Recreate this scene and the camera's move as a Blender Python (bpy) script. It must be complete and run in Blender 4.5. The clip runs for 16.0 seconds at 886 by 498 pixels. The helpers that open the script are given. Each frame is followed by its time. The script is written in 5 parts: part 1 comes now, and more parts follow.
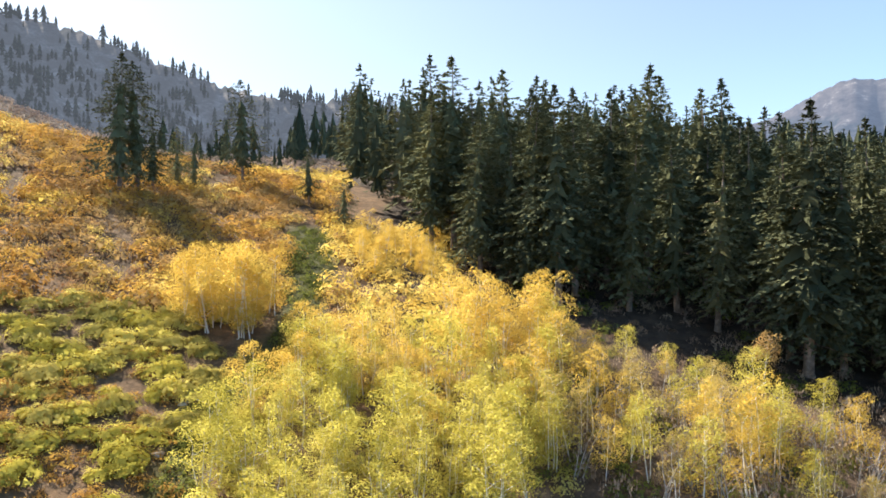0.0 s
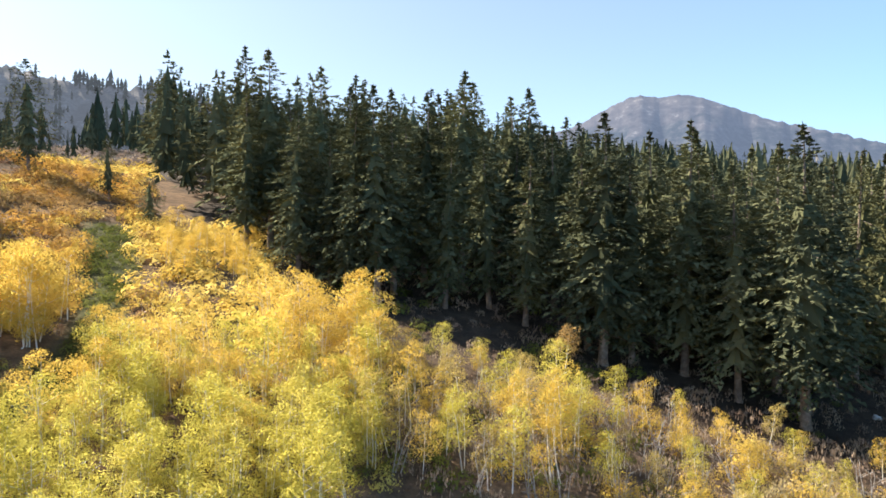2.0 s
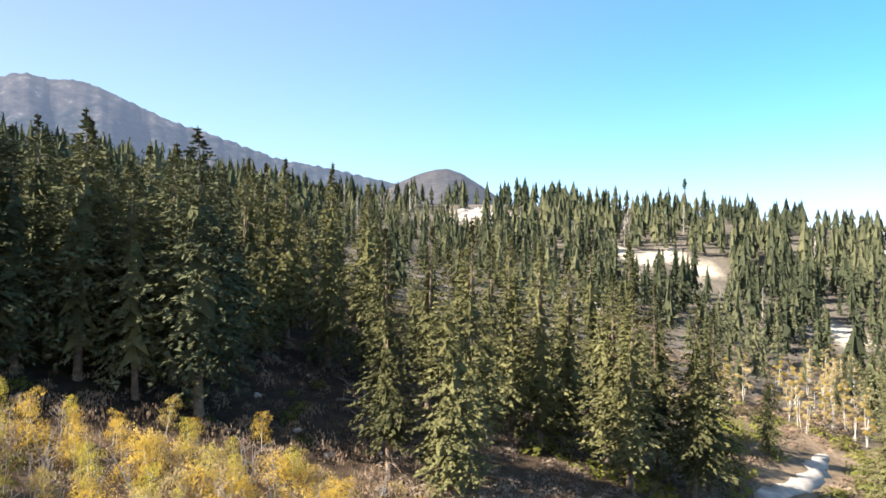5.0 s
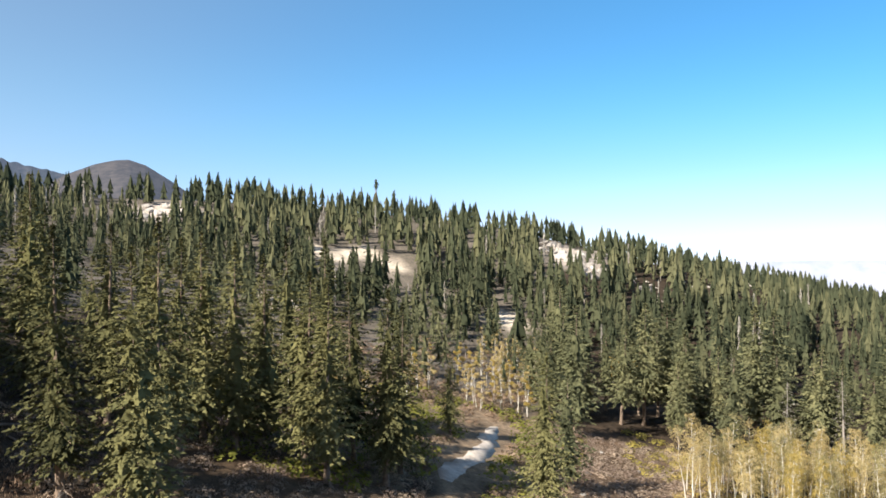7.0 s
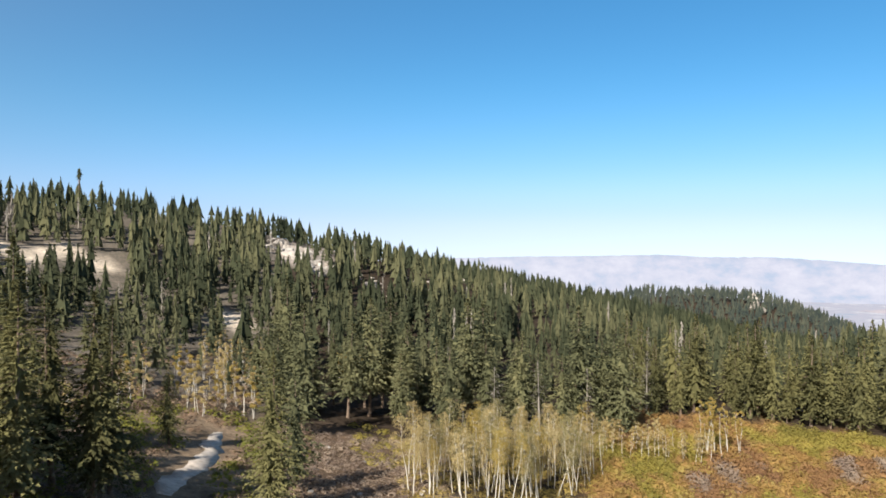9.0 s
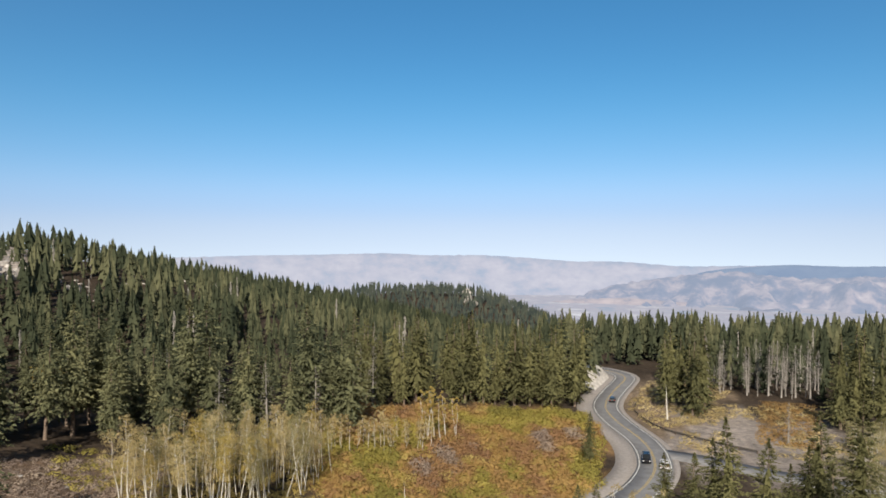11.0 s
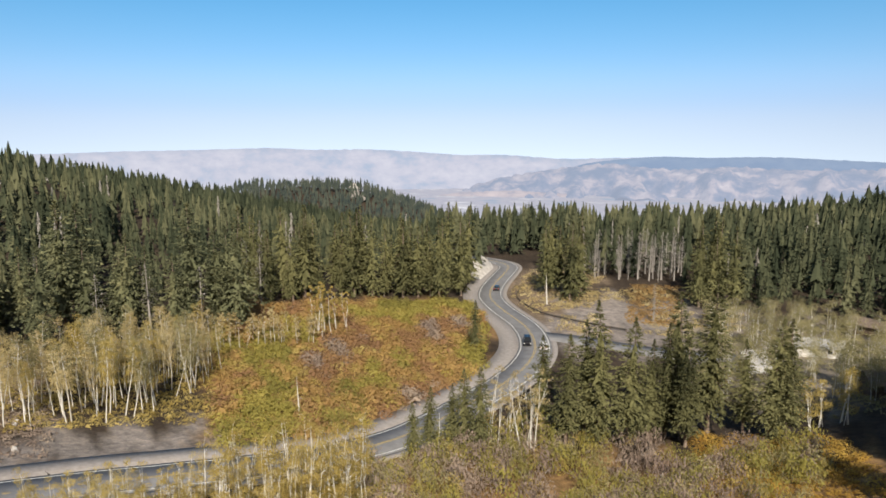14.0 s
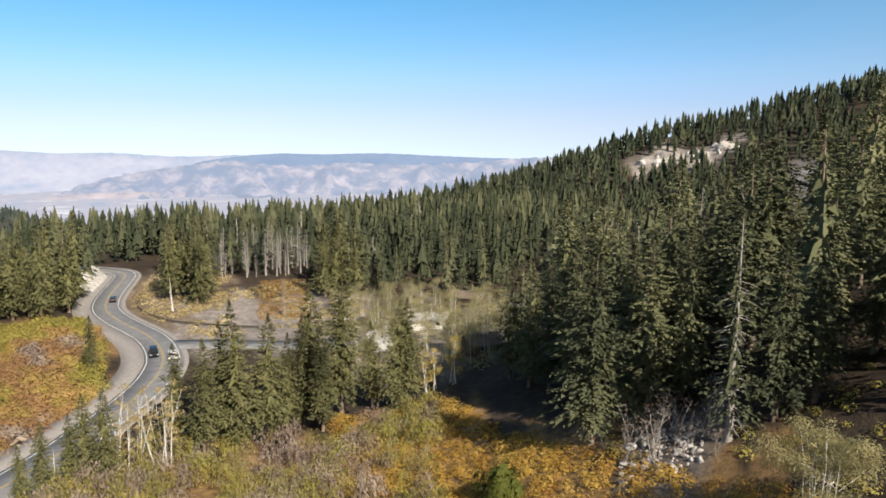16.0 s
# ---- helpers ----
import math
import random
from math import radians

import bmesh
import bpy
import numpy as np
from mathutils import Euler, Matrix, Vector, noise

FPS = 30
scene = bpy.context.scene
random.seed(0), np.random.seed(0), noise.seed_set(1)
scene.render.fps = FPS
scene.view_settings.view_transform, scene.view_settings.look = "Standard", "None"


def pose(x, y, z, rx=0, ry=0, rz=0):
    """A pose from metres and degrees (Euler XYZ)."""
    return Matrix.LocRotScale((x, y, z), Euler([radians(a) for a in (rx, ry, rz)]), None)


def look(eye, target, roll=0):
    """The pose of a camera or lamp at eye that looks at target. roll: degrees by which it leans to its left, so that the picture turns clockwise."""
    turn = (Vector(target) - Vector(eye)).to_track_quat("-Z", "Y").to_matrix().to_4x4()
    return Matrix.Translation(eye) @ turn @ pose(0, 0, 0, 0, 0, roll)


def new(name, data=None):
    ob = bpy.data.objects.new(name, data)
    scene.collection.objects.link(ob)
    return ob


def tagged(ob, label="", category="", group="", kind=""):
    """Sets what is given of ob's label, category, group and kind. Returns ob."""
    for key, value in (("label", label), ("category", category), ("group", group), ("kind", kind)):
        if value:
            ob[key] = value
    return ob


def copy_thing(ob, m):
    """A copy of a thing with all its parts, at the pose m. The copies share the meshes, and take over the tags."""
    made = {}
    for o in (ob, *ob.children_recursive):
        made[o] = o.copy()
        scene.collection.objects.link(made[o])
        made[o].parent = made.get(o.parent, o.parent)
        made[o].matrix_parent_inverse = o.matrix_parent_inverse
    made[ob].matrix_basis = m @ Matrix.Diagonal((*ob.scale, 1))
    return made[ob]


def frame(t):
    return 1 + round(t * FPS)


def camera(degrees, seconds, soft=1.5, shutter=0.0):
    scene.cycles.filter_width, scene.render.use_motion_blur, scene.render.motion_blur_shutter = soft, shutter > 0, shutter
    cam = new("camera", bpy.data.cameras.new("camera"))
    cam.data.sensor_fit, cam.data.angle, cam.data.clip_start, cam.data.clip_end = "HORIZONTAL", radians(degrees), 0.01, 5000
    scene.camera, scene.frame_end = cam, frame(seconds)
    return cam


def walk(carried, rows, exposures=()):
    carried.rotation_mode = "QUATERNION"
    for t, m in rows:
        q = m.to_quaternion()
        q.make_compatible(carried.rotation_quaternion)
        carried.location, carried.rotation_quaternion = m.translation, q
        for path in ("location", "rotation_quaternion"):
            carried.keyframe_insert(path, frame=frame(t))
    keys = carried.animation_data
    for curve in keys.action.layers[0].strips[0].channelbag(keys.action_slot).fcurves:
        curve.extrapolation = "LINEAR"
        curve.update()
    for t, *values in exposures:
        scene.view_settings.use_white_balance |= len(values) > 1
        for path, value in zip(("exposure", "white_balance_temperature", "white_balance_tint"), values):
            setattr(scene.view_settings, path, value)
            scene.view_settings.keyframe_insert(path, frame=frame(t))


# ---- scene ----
cam = camera(64.1, 16.0, soft=1.7)
EYE = (0.0, 0.0, 50.0)


def turn(t, yaw, pitch, roll=0.0):
    return t, pose(*EYE, 90 + pitch, roll, yaw)


walk(cam, [
    turn(0.0, 0.0, 0.15, 0.1), turn(0.5, -3.0, 0.14, 0.1), turn(1.0, -6.5, 0.12, 0.1), turn(1.5, -10.5, 0.1, 0.07),
    turn(2.0, -14.57, 0.06, 0.05), turn(2.5, -19.24, 0.03, 0.03), turn(3.0, -24.47, -0.02, 0.0), turn(3.5, -30.37, -0.06, -0.1),
    turn(4.0, -37.71, -0.09, -0.18), turn(4.5, -46.48, -0.1, -0.3), turn(4.6, -49.3, -0.1, -0.32), turn(4.8, -55.1, -0.1, -0.34),
    turn(5.0, -60.69, -0.09, -0.36), turn(5.2, -65.24, -0.09, -0.36), turn(5.5, -69.0, -0.1, -0.3), turn(6.0, -74.2, -0.12, -0.2),
    turn(6.6, -80.6, -0.15, -0.1), turn(7.3, -88.1, -0.2, -0.05), turn(7.5, -90.19, -0.22, -0.07), turn(8.0, -95.65, -0.25, -0.07),
    turn(8.5, -101.18, -0.31, -0.08), turn(9.0, -106.71, -0.36, -0.08), turn(9.5, -112.21, -0.43, -0.12), turn(10.0, -117.7, -0.43, -0.25),
    turn(10.2, -119.89, -0.42, -0.25), turn(10.7, -125.3, -0.42, -0.2), turn(11.2, -130.4, -0.42, -0.1), turn(11.6, -133.9, -0.42, 0.0),
    turn(12.0, -136.7, -0.45, 0.1), turn(12.3, -137.55, -0.66, 0.15), turn(12.5, -137.55, -1.53, 0.15), turn(12.6, -137.55, -2.4, 0.15),
    turn(13.0, -137.55, -7.23, 0.15), turn(13.5, -137.55, -8.92, 0.11), turn(14.0, -137.56, -8.94, 0.11), turn(14.2, -137.9, -8.94, 0.1),
    turn(14.5, -141.19, -8.97, 0.05), turn(14.7, -145.75, -8.98, -0.05), turn(15.0, -153.39, -9.04, -0.15), turn(15.5, -162.42, -9.11, -0.2),
    turn(16.0, -167.46, -9.14, -0.25)],
    exposures=[(0.0, 1.74), (3.5, 1.78), (5.0, 1.7), (7.4, 0.98), (9.0, 0.66), (12.3, 0.16), (14.0, 0.4), (15.0, 0.42), (16.0, 0.62)])

# ---- world, sun ----
SUN_BEARING, SUN_HEIGHT = 46.0, 39.0
world = bpy.data.worlds.new("sky")
scene.world = world
world.use_nodes = True
sky = world.node_tree.nodes.new("ShaderNodeTexSky")
sky.sky_type, sky.sun_disc = "NISHITA", False
sky.sun_elevation, sky.sun_rotation = radians(SUN_HEIGHT), radians(-SUN_BEARING)
sky.altitude, sky.air_density, sky.dust_density, sky.ozone_density = 2400, 0.75, 1.3, 1.0
direction, lift = world.node_tree.nodes.new("ShaderNodeTexCoord"), world.node_tree.nodes.new("ShaderNodeMapping")
lift.inputs["Location"].default_value = (0, 0, 0.1)
world.node_tree.links.new(direction.outputs["Generated"], lift.inputs["Vector"])
world.node_tree.links.new(lift.outputs[0], sky.inputs[0])
backing = world.node_tree.nodes["Background"]
tone, split, towards = (world.node_tree.nodes.new(k) for k in ("ShaderNodeHueSaturation", "ShaderNodeSeparateXYZ", "ShaderNodeVectorMath"))
towards.operation = "DOT_PRODUCT"
towards.inputs[1].default_value = (-math.sin(radians(SUN_BEARING)) * math.cos(radians(SUN_HEIGHT)), math.cos(radians(SUN_BEARING)) * math.cos(radians(SUN_HEIGHT)), math.sin(radians(SUN_HEIGHT)))
world.node_tree.links.new(direction.outputs["Generated"], split.inputs[0])
world.node_tree.links.new(direction.outputs["Generated"], towards.inputs[0])


def sky_curve(source, low, high, stops):
    """A smooth curve over one measure of the sky's direction: stops of (measure, value)."""
    span, curve = world.node_tree.nodes.new("ShaderNodeMapRange"), world.node_tree.nodes.new("ShaderNodeFloatCurve")
    span.inputs["From Min"].default_value, span.inputs["From Max"].default_value = low, high
    points = curve.mapping.curves[0].points
    while len(points) < len(stops):
        points.new(0.5, 0.5)
    for p, (at, value) in zip(points, stops):
        p.location = ((at - low) / (high - low), value / 2)
    curve.mapping.update()
    double = world.node_tree.nodes.new("ShaderNodeMath")
    double.operation, double.inputs[1].default_value = "MULTIPLY", 2.0
    world.node_tree.links.new(source, span.inputs["Value"])
    world.node_tree.links.new(span.outputs[0], curve.inputs["Value"])
    world.node_tree.links.new(curve.outputs[0], double.inputs[0])
    return double.outputs[0]


def sky_product(a, b):
    n = world.node_tree.nodes.new("ShaderNodeMath")
    n.operation = "MULTIPLY"
    world.node_tree.links.new(a, n.inputs[0])
    world.node_tree.links.new(b, n.inputs[1])
    return n.outputs[0]


# clear mountain air: deep blue aloft, white in the dust of the valley and towards the sun
saturation = sky_product(sky_curve(split.outputs[2], -0.1, 0.5, [(-0.1, 0.5), (0.0, 0.56), (0.06, 0.86), (0.14, 1.12), (0.3, 1.24), (0.5, 1.2)]),
                         sky_curve(towards.outputs["Value"], -1.0, 1.0, [(-1.0, 1.0), (-0.4, 1.0), (0.1, 0.75), (0.65, 0.56), (1.0, 0.45)]))
brightness = sky_product(sky_curve(split.outputs[2], -0.1, 0.5, [(-0.1, 0.55), (0.0, 0.59), (0.1, 0.85), (0.3, 1.0), (0.5, 1.05)]),
                         sky_curve(towards.outputs["Value"], -1.0, 1.0, [(-1.0, 1.0), (-0.45, 1.0), (0.1, 0.82), (0.65, 0.6), (1.0, 0.6)]))
world.node_tree.links.new(sky_curve(split.outputs[2], -0.1, 0.5, [(-0.1, 0.5), (0.02, 0.496), (0.1, 0.482), (0.3, 0.484), (0.5, 0.488)]), tone.inputs["Hue"])
world.node_tree.links.new(saturation, tone.inputs["Saturation"])
world.node_tree.links.new(brightness, tone.inputs["Value"])
world.node_tree.links.new(sky.outputs[0], tone.inputs["Color"])
world.node_tree.links.new(tone.outputs[0], backing.inputs[0])
backing.inputs[1].default_value = 0.16
sun = new("sun", bpy.data.lights.new("sun", "SUN"))
sun.data.energy, sun.data.angle, sun.data.color = 5.0, radians(0.5), (1.0, 0.9, 0.76)
sx, sy = -math.sin(radians(SUN_BEARING)), math.cos(radians(SUN_BEARING))
sun.matrix_world = look((sx * 300, sy * 300, 400), (sx * 300 - sx, sy * 300 - sy, 400 - math.tan(radians(SUN_HEIGHT))))


# ---- materials ----
def nodes_of(name):
    m = bpy.data.materials.new(name)
    m.use_nodes = True
    t = m.node_tree
    for n in list(t.nodes):
        t.nodes.remove(n)
    return m, t, t.nodes.new("ShaderNodeOutputMaterial")


def ramp(t, fac, stops):
    r = t.nodes.new("ShaderNodeValToRGB")
    while len(r.color_ramp.elements) < len(stops):
        r.color_ramp.elements.new(0.5)
    for e, (p, c) in zip(r.color_ramp.elements, stops):
        e.position, e.color = p, (*c, 1)
    t.links.new(fac, r.inputs[0])
    return r.outputs[0]


def noise_at(t, scale, detail=3.0, rough=0.6):
    g, n = t.nodes.new("ShaderNodeNewGeometry"), t.nodes.new("ShaderNodeTexNoise")
    n.inputs["Scale"].default_value, n.inputs["Detail"].default_value, n.inputs["Roughness"].default_value = scale, detail, rough
    t.links.new(g.outputs["Position"], n.inputs["Vector"])
    return n.outputs[0]


def math_node(t, op, a, b):
    n = t.nodes.new("ShaderNodeMath")
    n.operation = op
    for i, v in enumerate((a, b)):
        if isinstance(v, (int, float)):
            n.inputs[i].default_value = v
        else:
            t.links.new(v, n.inputs[i])
    return n.outputs[0]


def mix_colour(t, fac, a, b, kind="MIX"):
    n = t.nodes.new("ShaderNodeMix")
    n.data_type, n.blend_type = "RGBA", kind
    for sock, v in ((n.inputs[0], fac), (n.inputs[6], a), (n.inputs[7], b)):
        if isinstance(v, (int, float)):
            sock.default_value = v
        elif isinstance(v, tuple):
            sock.default_value = (*v, 1)
        else:
            t.links.new(v, sock)
    return n.outputs[2]


def leafy(name, dark, mid, light, through_light=0.35, grove=0.12, gloss=0.0):
    """Foliage: each spray or leaf differs a little, and each tree or patch by a slow drift of hue."""
    m, t, out = nodes_of(name)
    g, o = t.nodes.new("ShaderNodeNewGeometry"), t.nodes.new("ShaderNodeObjectInfo")
    isle = g.outputs["Random Per Island"]
    slow = noise_at(t, grove, 2.0)
    each = t.nodes.new("ShaderNodeAttribute")
    each.attribute_name = "tint"
    v = math_node(t, "ADD", math_node(t, "MULTIPLY", isle, 0.12), math_node(t, "MULTIPLY", slow, 0.8))
    v = math_node(t, "ADD", v, math_node(t, "MULTIPLY", o.outputs["Random"], 0.3))
    v = math_node(t, "ADD", v, math_node(t, "MULTIPLY", each.outputs["Fac"], 0.42))
    col = ramp(t, v, [(0.3, dark), (0.68, mid), (1.0, light)])
    d, tr, mx = t.nodes.new("ShaderNodeBsdfDiffuse"), t.nodes.new("ShaderNodeBsdfTranslucent"), t.nodes.new("ShaderNodeMixShader")
    t.links.new(col, d.inputs[0])
    t.links.new(col, tr.inputs[0])
    mx.inputs[0].default_value = through_light
    t.links.new(d.outputs[0], mx.inputs[1])
    t.links.new(tr.outputs[0], mx.inputs[2])
    last = mx.outputs[0]
    if gloss:
        gl, m2 = t.nodes.new("ShaderNodeBsdfGlossy"), t.nodes.new("ShaderNodeMixShader")
        gl.inputs["Roughness"].default_value = 0.45
        m2.inputs[0].default_value = gloss
        t.links.new(last, m2.inputs[1])
        t.links.new(gl.outputs[0], m2.inputs[2])
        last = m2.outputs[0]
    t.links.new(last, out.inputs[0])
    return m


def solid(name, stops, scale=1.0, rough=0.85, bump=0.0, bump_scale=8.0, metal=0.0, detail=6.0, random_amount=0.0):
    m, t, out = nodes_of(name)
    b = t.nodes.new("ShaderNodeBsdfPrincipled")
    v = noise_at(t, scale, detail)
    if random_amount:
        o = t.nodes.new("ShaderNodeObjectInfo")
        v = math_node(t, "ADD", v, math_node(t, "MULTIPLY", math_node(t, "SUBTRACT", o.outputs["Random"], 0.5), random_amount))
    t.links.new(ramp(t, v, stops), b.inputs["Base Color"])
    b.inputs["Roughness"].default_value, b.inputs["Metallic"].default_value = rough, metal
    if bump:
        n = t.nodes.new("ShaderNodeBump")
        n.inputs["Strength"].default_value = bump
        t.links.new(noise_at(t, bump_scale, 5.0), n.inputs["Height"])
        t.links.new(n.outputs[0], b.inputs["Normal"])
    t.links.new(b.outputs[0], out.inputs[0])
    return m


# sun and shade are put into two needle tones: dark stands, lighter olive sunlit ones
NEEDLE = leafy("fir needles", (0.045, 0.053, 0.034), (0.135, 0.142, 0.078), (0.26, 0.25, 0.13), 0.06, 0.09)
NEEDLE_SUNLIT = leafy("sunlit olive fir needles", (0.045, 0.049, 0.027), (0.15, 0.147, 0.068), (0.25, 0.238, 0.11), 0.06, 0.09)
# a darker needle copy: shade behind the front rows is put into its colour
NEEDLE_FAR = leafy("shade-darkened distant needles", (0.026, 0.034, 0.023), (0.066, 0.076, 0.046), (0.14, 0.142, 0.08), 0.06, 0.035)
NEEDLE_GREY = leafy("dead grey twigs", (0.17, 0.155, 0.135), (0.28, 0.26, 0.235), (0.4, 0.375, 0.34), 0.1)
GOLD = leafy("golden aspen leaves", (0.52, 0.36, 0.075), (0.69, 0.5, 0.115), (0.78, 0.62, 0.2), 0.5, 0.1)
LIME = leafy("lime aspen leaves", (0.4, 0.36, 0.07), (0.57, 0.5, 0.11), (0.7, 0.6, 0.19), 0.56, 0.1)
ORANGE = leafy("orange brush leaves", (0.3, 0.16, 0.055), (0.52, 0.31, 0.075), (0.66, 0.46, 0.12), 0.48, 0.08)
GREEN = leafy("green sedge blades", (0.08, 0.095, 0.028), (0.17, 0.185, 0.045), (0.28, 0.28, 0.07), 0.35, 0.15)
OLIVE = leafy("olive willow leaves", (0.25, 0.235, 0.08), (0.4, 0.355, 0.1), (0.54, 0.46, 0.14), 0.5, 0.08)
LIME_DULL = leafy("dull lime willow leaves", (0.34, 0.3, 0.085), (0.5, 0.43, 0.125), (0.64, 0.54, 0.19), 0.56, 0.08)
STRAW = leafy("straw and gold aspen leaves", (0.35, 0.27, 0.09), (0.5, 0.39, 0.13), (0.62, 0.51, 0.21), 0.45, 0.1)
PALE = leafy("pale thinning aspen leaves", (0.34, 0.27, 0.13), (0.54, 0.44, 0.22), (0.68, 0.58, 0.34), 0.42, 0.1)
RUST = leafy("rust and mauve willow leaves", (0.25, 0.15, 0.1), (0.35, 0.21, 0.11), (0.45, 0.29, 0.13), 0.35, 0.06)
AMBER = leafy("amber and brown meadow leaves", (0.33, 0.215, 0.1), (0.43, 0.28, 0.115), (0.52, 0.36, 0.14), 0.4, 0.05)
GRASS_GOLD = leafy("golden grass blades", (0.36, 0.22, 0.065), (0.54, 0.355, 0.085), (0.66, 0.47, 0.13), 0.45, 0.05)
SAGE = leafy("pale olive aspen leaves", (0.22, 0.2, 0.1), (0.35, 0.315, 0.16), (0.48, 0.43, 0.24), 0.4, 0.1)
MAUVE = leafy("mauve grey twiggy brush", (0.2, 0.15, 0.13), (0.33, 0.26, 0.21), (0.44, 0.36, 0.28), 0.3, 0.1)
TAN = leafy("dry tan brush", (0.15, 0.11, 0.085), (0.28, 0.2, 0.145), (0.42, 0.33, 0.24), 0.3, 0.2)
BARK = solid("fir bark", [(0.3, (0.1, 0.075, 0.06)), (0.55, (0.22, 0.165, 0.125)), (0.75, (0.36, 0.3, 0.25))], 2.0, 0.95, 0.4, 14)
BARK_WHITE = solid("white aspen bark", [(0.3, (0.14, 0.12, 0.1)), (0.38, (0.62, 0.6, 0.55)), (0.7, (0.82, 0.8, 0.75))], 3.0, 0.8, 0.2, 20)
BARK_GREY = solid("grey dead wood", [(0.3, (0.22, 0.2, 0.18)), (0.7, (0.44, 0.41, 0.38))], 4.0, 0.9, 0.3, 20)
ROCK = solid("pale granite", [(0.3, (0.16, 0.145, 0.13)), (0.5, (0.38, 0.355, 0.33)), (0.72, (0.58, 0.55, 0.52))], 0.9, 0.9, 0.5, 5, random_amount=0.2)
ASPHALT = solid("worn asphalt", [(0.3, (0.14, 0.14, 0.145)), (0.7, (0.22, 0.22, 0.225))], 0.5, 0.85, 0.1, 30)
GRAVEL = solid("grey roadside gravel", [(0.3, (0.23, 0.205, 0.19)), (0.7, (0.33, 0.305, 0.285))], 1.4, 0.95, 0.3, 20)
PALE_CUT = solid("pale broken granite cut", [(0.3, (0.36, 0.33, 0.3)), (0.5, (0.5, 0.47, 0.43)), (0.7, (0.66, 0.63, 0.58))], 0.7, 0.95, 0.6, 3)
STEEL = solid("weathered guard rail steel", [(0.3, (0.045, 0.04, 0.036)), (0.7, (0.09, 0.08, 0.07))], 1.5, 0.8)
ROOF = solid("grey metal roof", [(0.35, (0.3, 0.3, 0.3)), (0.7, (0.44, 0.44, 0.43))], 0.8, 0.85)
ROOF_BROWN = solid("brown shingle roof", [(0.35, (0.12, 0.09, 0.07)), (0.7, (0.22, 0.17, 0.14))], 2.0, 0.9, 0.2)
WALL_PALE = solid("pale painted boards", [(0.35, (0.55, 0.53, 0.5)), (0.7, (0.74, 0.72, 0.68))], 1.2, 0.8)
WALL_WOOD = solid("dark stained boards", [(0.35, (0.08, 0.055, 0.04)), (0.7, (0.16, 0.11, 0.08))], 1.2, 0.85, 0.2)
CAR_BLACK = solid("black car paint", [(0.4, (0.012, 0.012, 0.014)), (0.6, (0.018, 0.018, 0.02))], 0.5, 0.22)
CAR_WHITE = solid("white car paint", [(0.4, (0.76, 0.76, 0.75)), (0.6, (0.8, 0.8, 0.79))], 0.5, 0.25)
CAR_GLASS = solid("dark car glass", [(0.4, (0.015, 0.018, 0.02)), (0.6, (0.02, 0.022, 0.025))], 0.5, 0.08)
RUBBER = solid("tyre rubber", [(0.4, (0.02, 0.02, 0.02)), (0.6, (0.035, 0.035, 0.035))], 4.0, 0.9)
ALLOY = solid("grey alloy rim", [(0.4, (0.35, 0.35, 0.36)), (0.6, (0.45, 0.45, 0.46))], 4.0, 0.35, metal=0.9)
LAMP_RED = solid("red tail lamp", [(0.4, (0.3, 0.01, 0.01)), (0.6, (0.4, 0.015, 0.015))], 4.0, 0.2)
LAMP_CLEAR = solid("clear headlamp", [(0.4, (0.6, 0.6, 0.6)), (0.6, (0.7, 0.7, 0.7))], 4.0, 0.15)
SANDY = solid("pale sandy dirt", [(0.3, (0.3, 0.265, 0.235)), (0.5, (0.44, 0.4, 0.36)), (0.7, (0.56, 0.51, 0.46))], 0.8, 0.95, 0.4, 6)
LINE_WHITE = solid("white road paint", [(0.35, (0.5, 0.5, 0.48)), (0.6, (0.75, 0.75, 0.72))], 2.0, 0.7)
LINE_YELLOW = solid("yellow road paint", [(0.35, (0.28, 0.22, 0.12)), (0.6, (0.5, 0.37, 0.12))], 2.0, 0.7)


def land_material():
    """Ground: soil, meadow, sand, rock and shade-darkened forest floor mixed by the land cover stored on the mesh,
    broken up at three scales.
    """
    m, t, out = nodes_of("mountain ground")
    b = t.nodes.new("ShaderNodeBsdfPrincipled")
    b.inputs["Roughness"].default_value, b.inputs["Specular IOR Level"].default_value = 0.95, 0.1
    a = t.nodes.new("ShaderNodeAttribute")
    a.attribute_name = "cover"
    coarse, fine, grit = noise_at(t, 0.06, 5.0), noise_at(t, 0.7, 6.0, 0.7), noise_at(t, 5.0, 4.0)
    col = mix_colour(t, 1.0, a.outputs["Color"], ramp(t, coarse, [(0.3, (0.62, 0.6, 0.58)), (0.7, (1.25, 1.2, 1.15))]), "MULTIPLY")
    col = mix_colour(t, 1.0, col, ramp(t, fine, [(0.3, (0.5, 0.5, 0.5)), (0.5, (0.95, 0.95, 0.95)), (0.72, (1.45, 1.4, 1.3))]), "MULTIPLY")
    col = mix_colour(t, 1.0, col, ramp(t, grit, [(0.3, (0.75, 0.75, 0.75)), (0.7, (1.2, 1.2, 1.2))]), "MULTIPLY")
    t.links.new(col, b.inputs["Base Color"])
    n = t.nodes.new("ShaderNodeBump")
    n.inputs["Strength"].default_value, n.inputs["Distance"].default_value = 0.7, 0.4
    t.links.new(fine, n.inputs["Height"])
    t.links.new(n.outputs[0], b.inputs["Normal"])
    t.links.new(b.outputs[0], out.inputs[0])
    return m


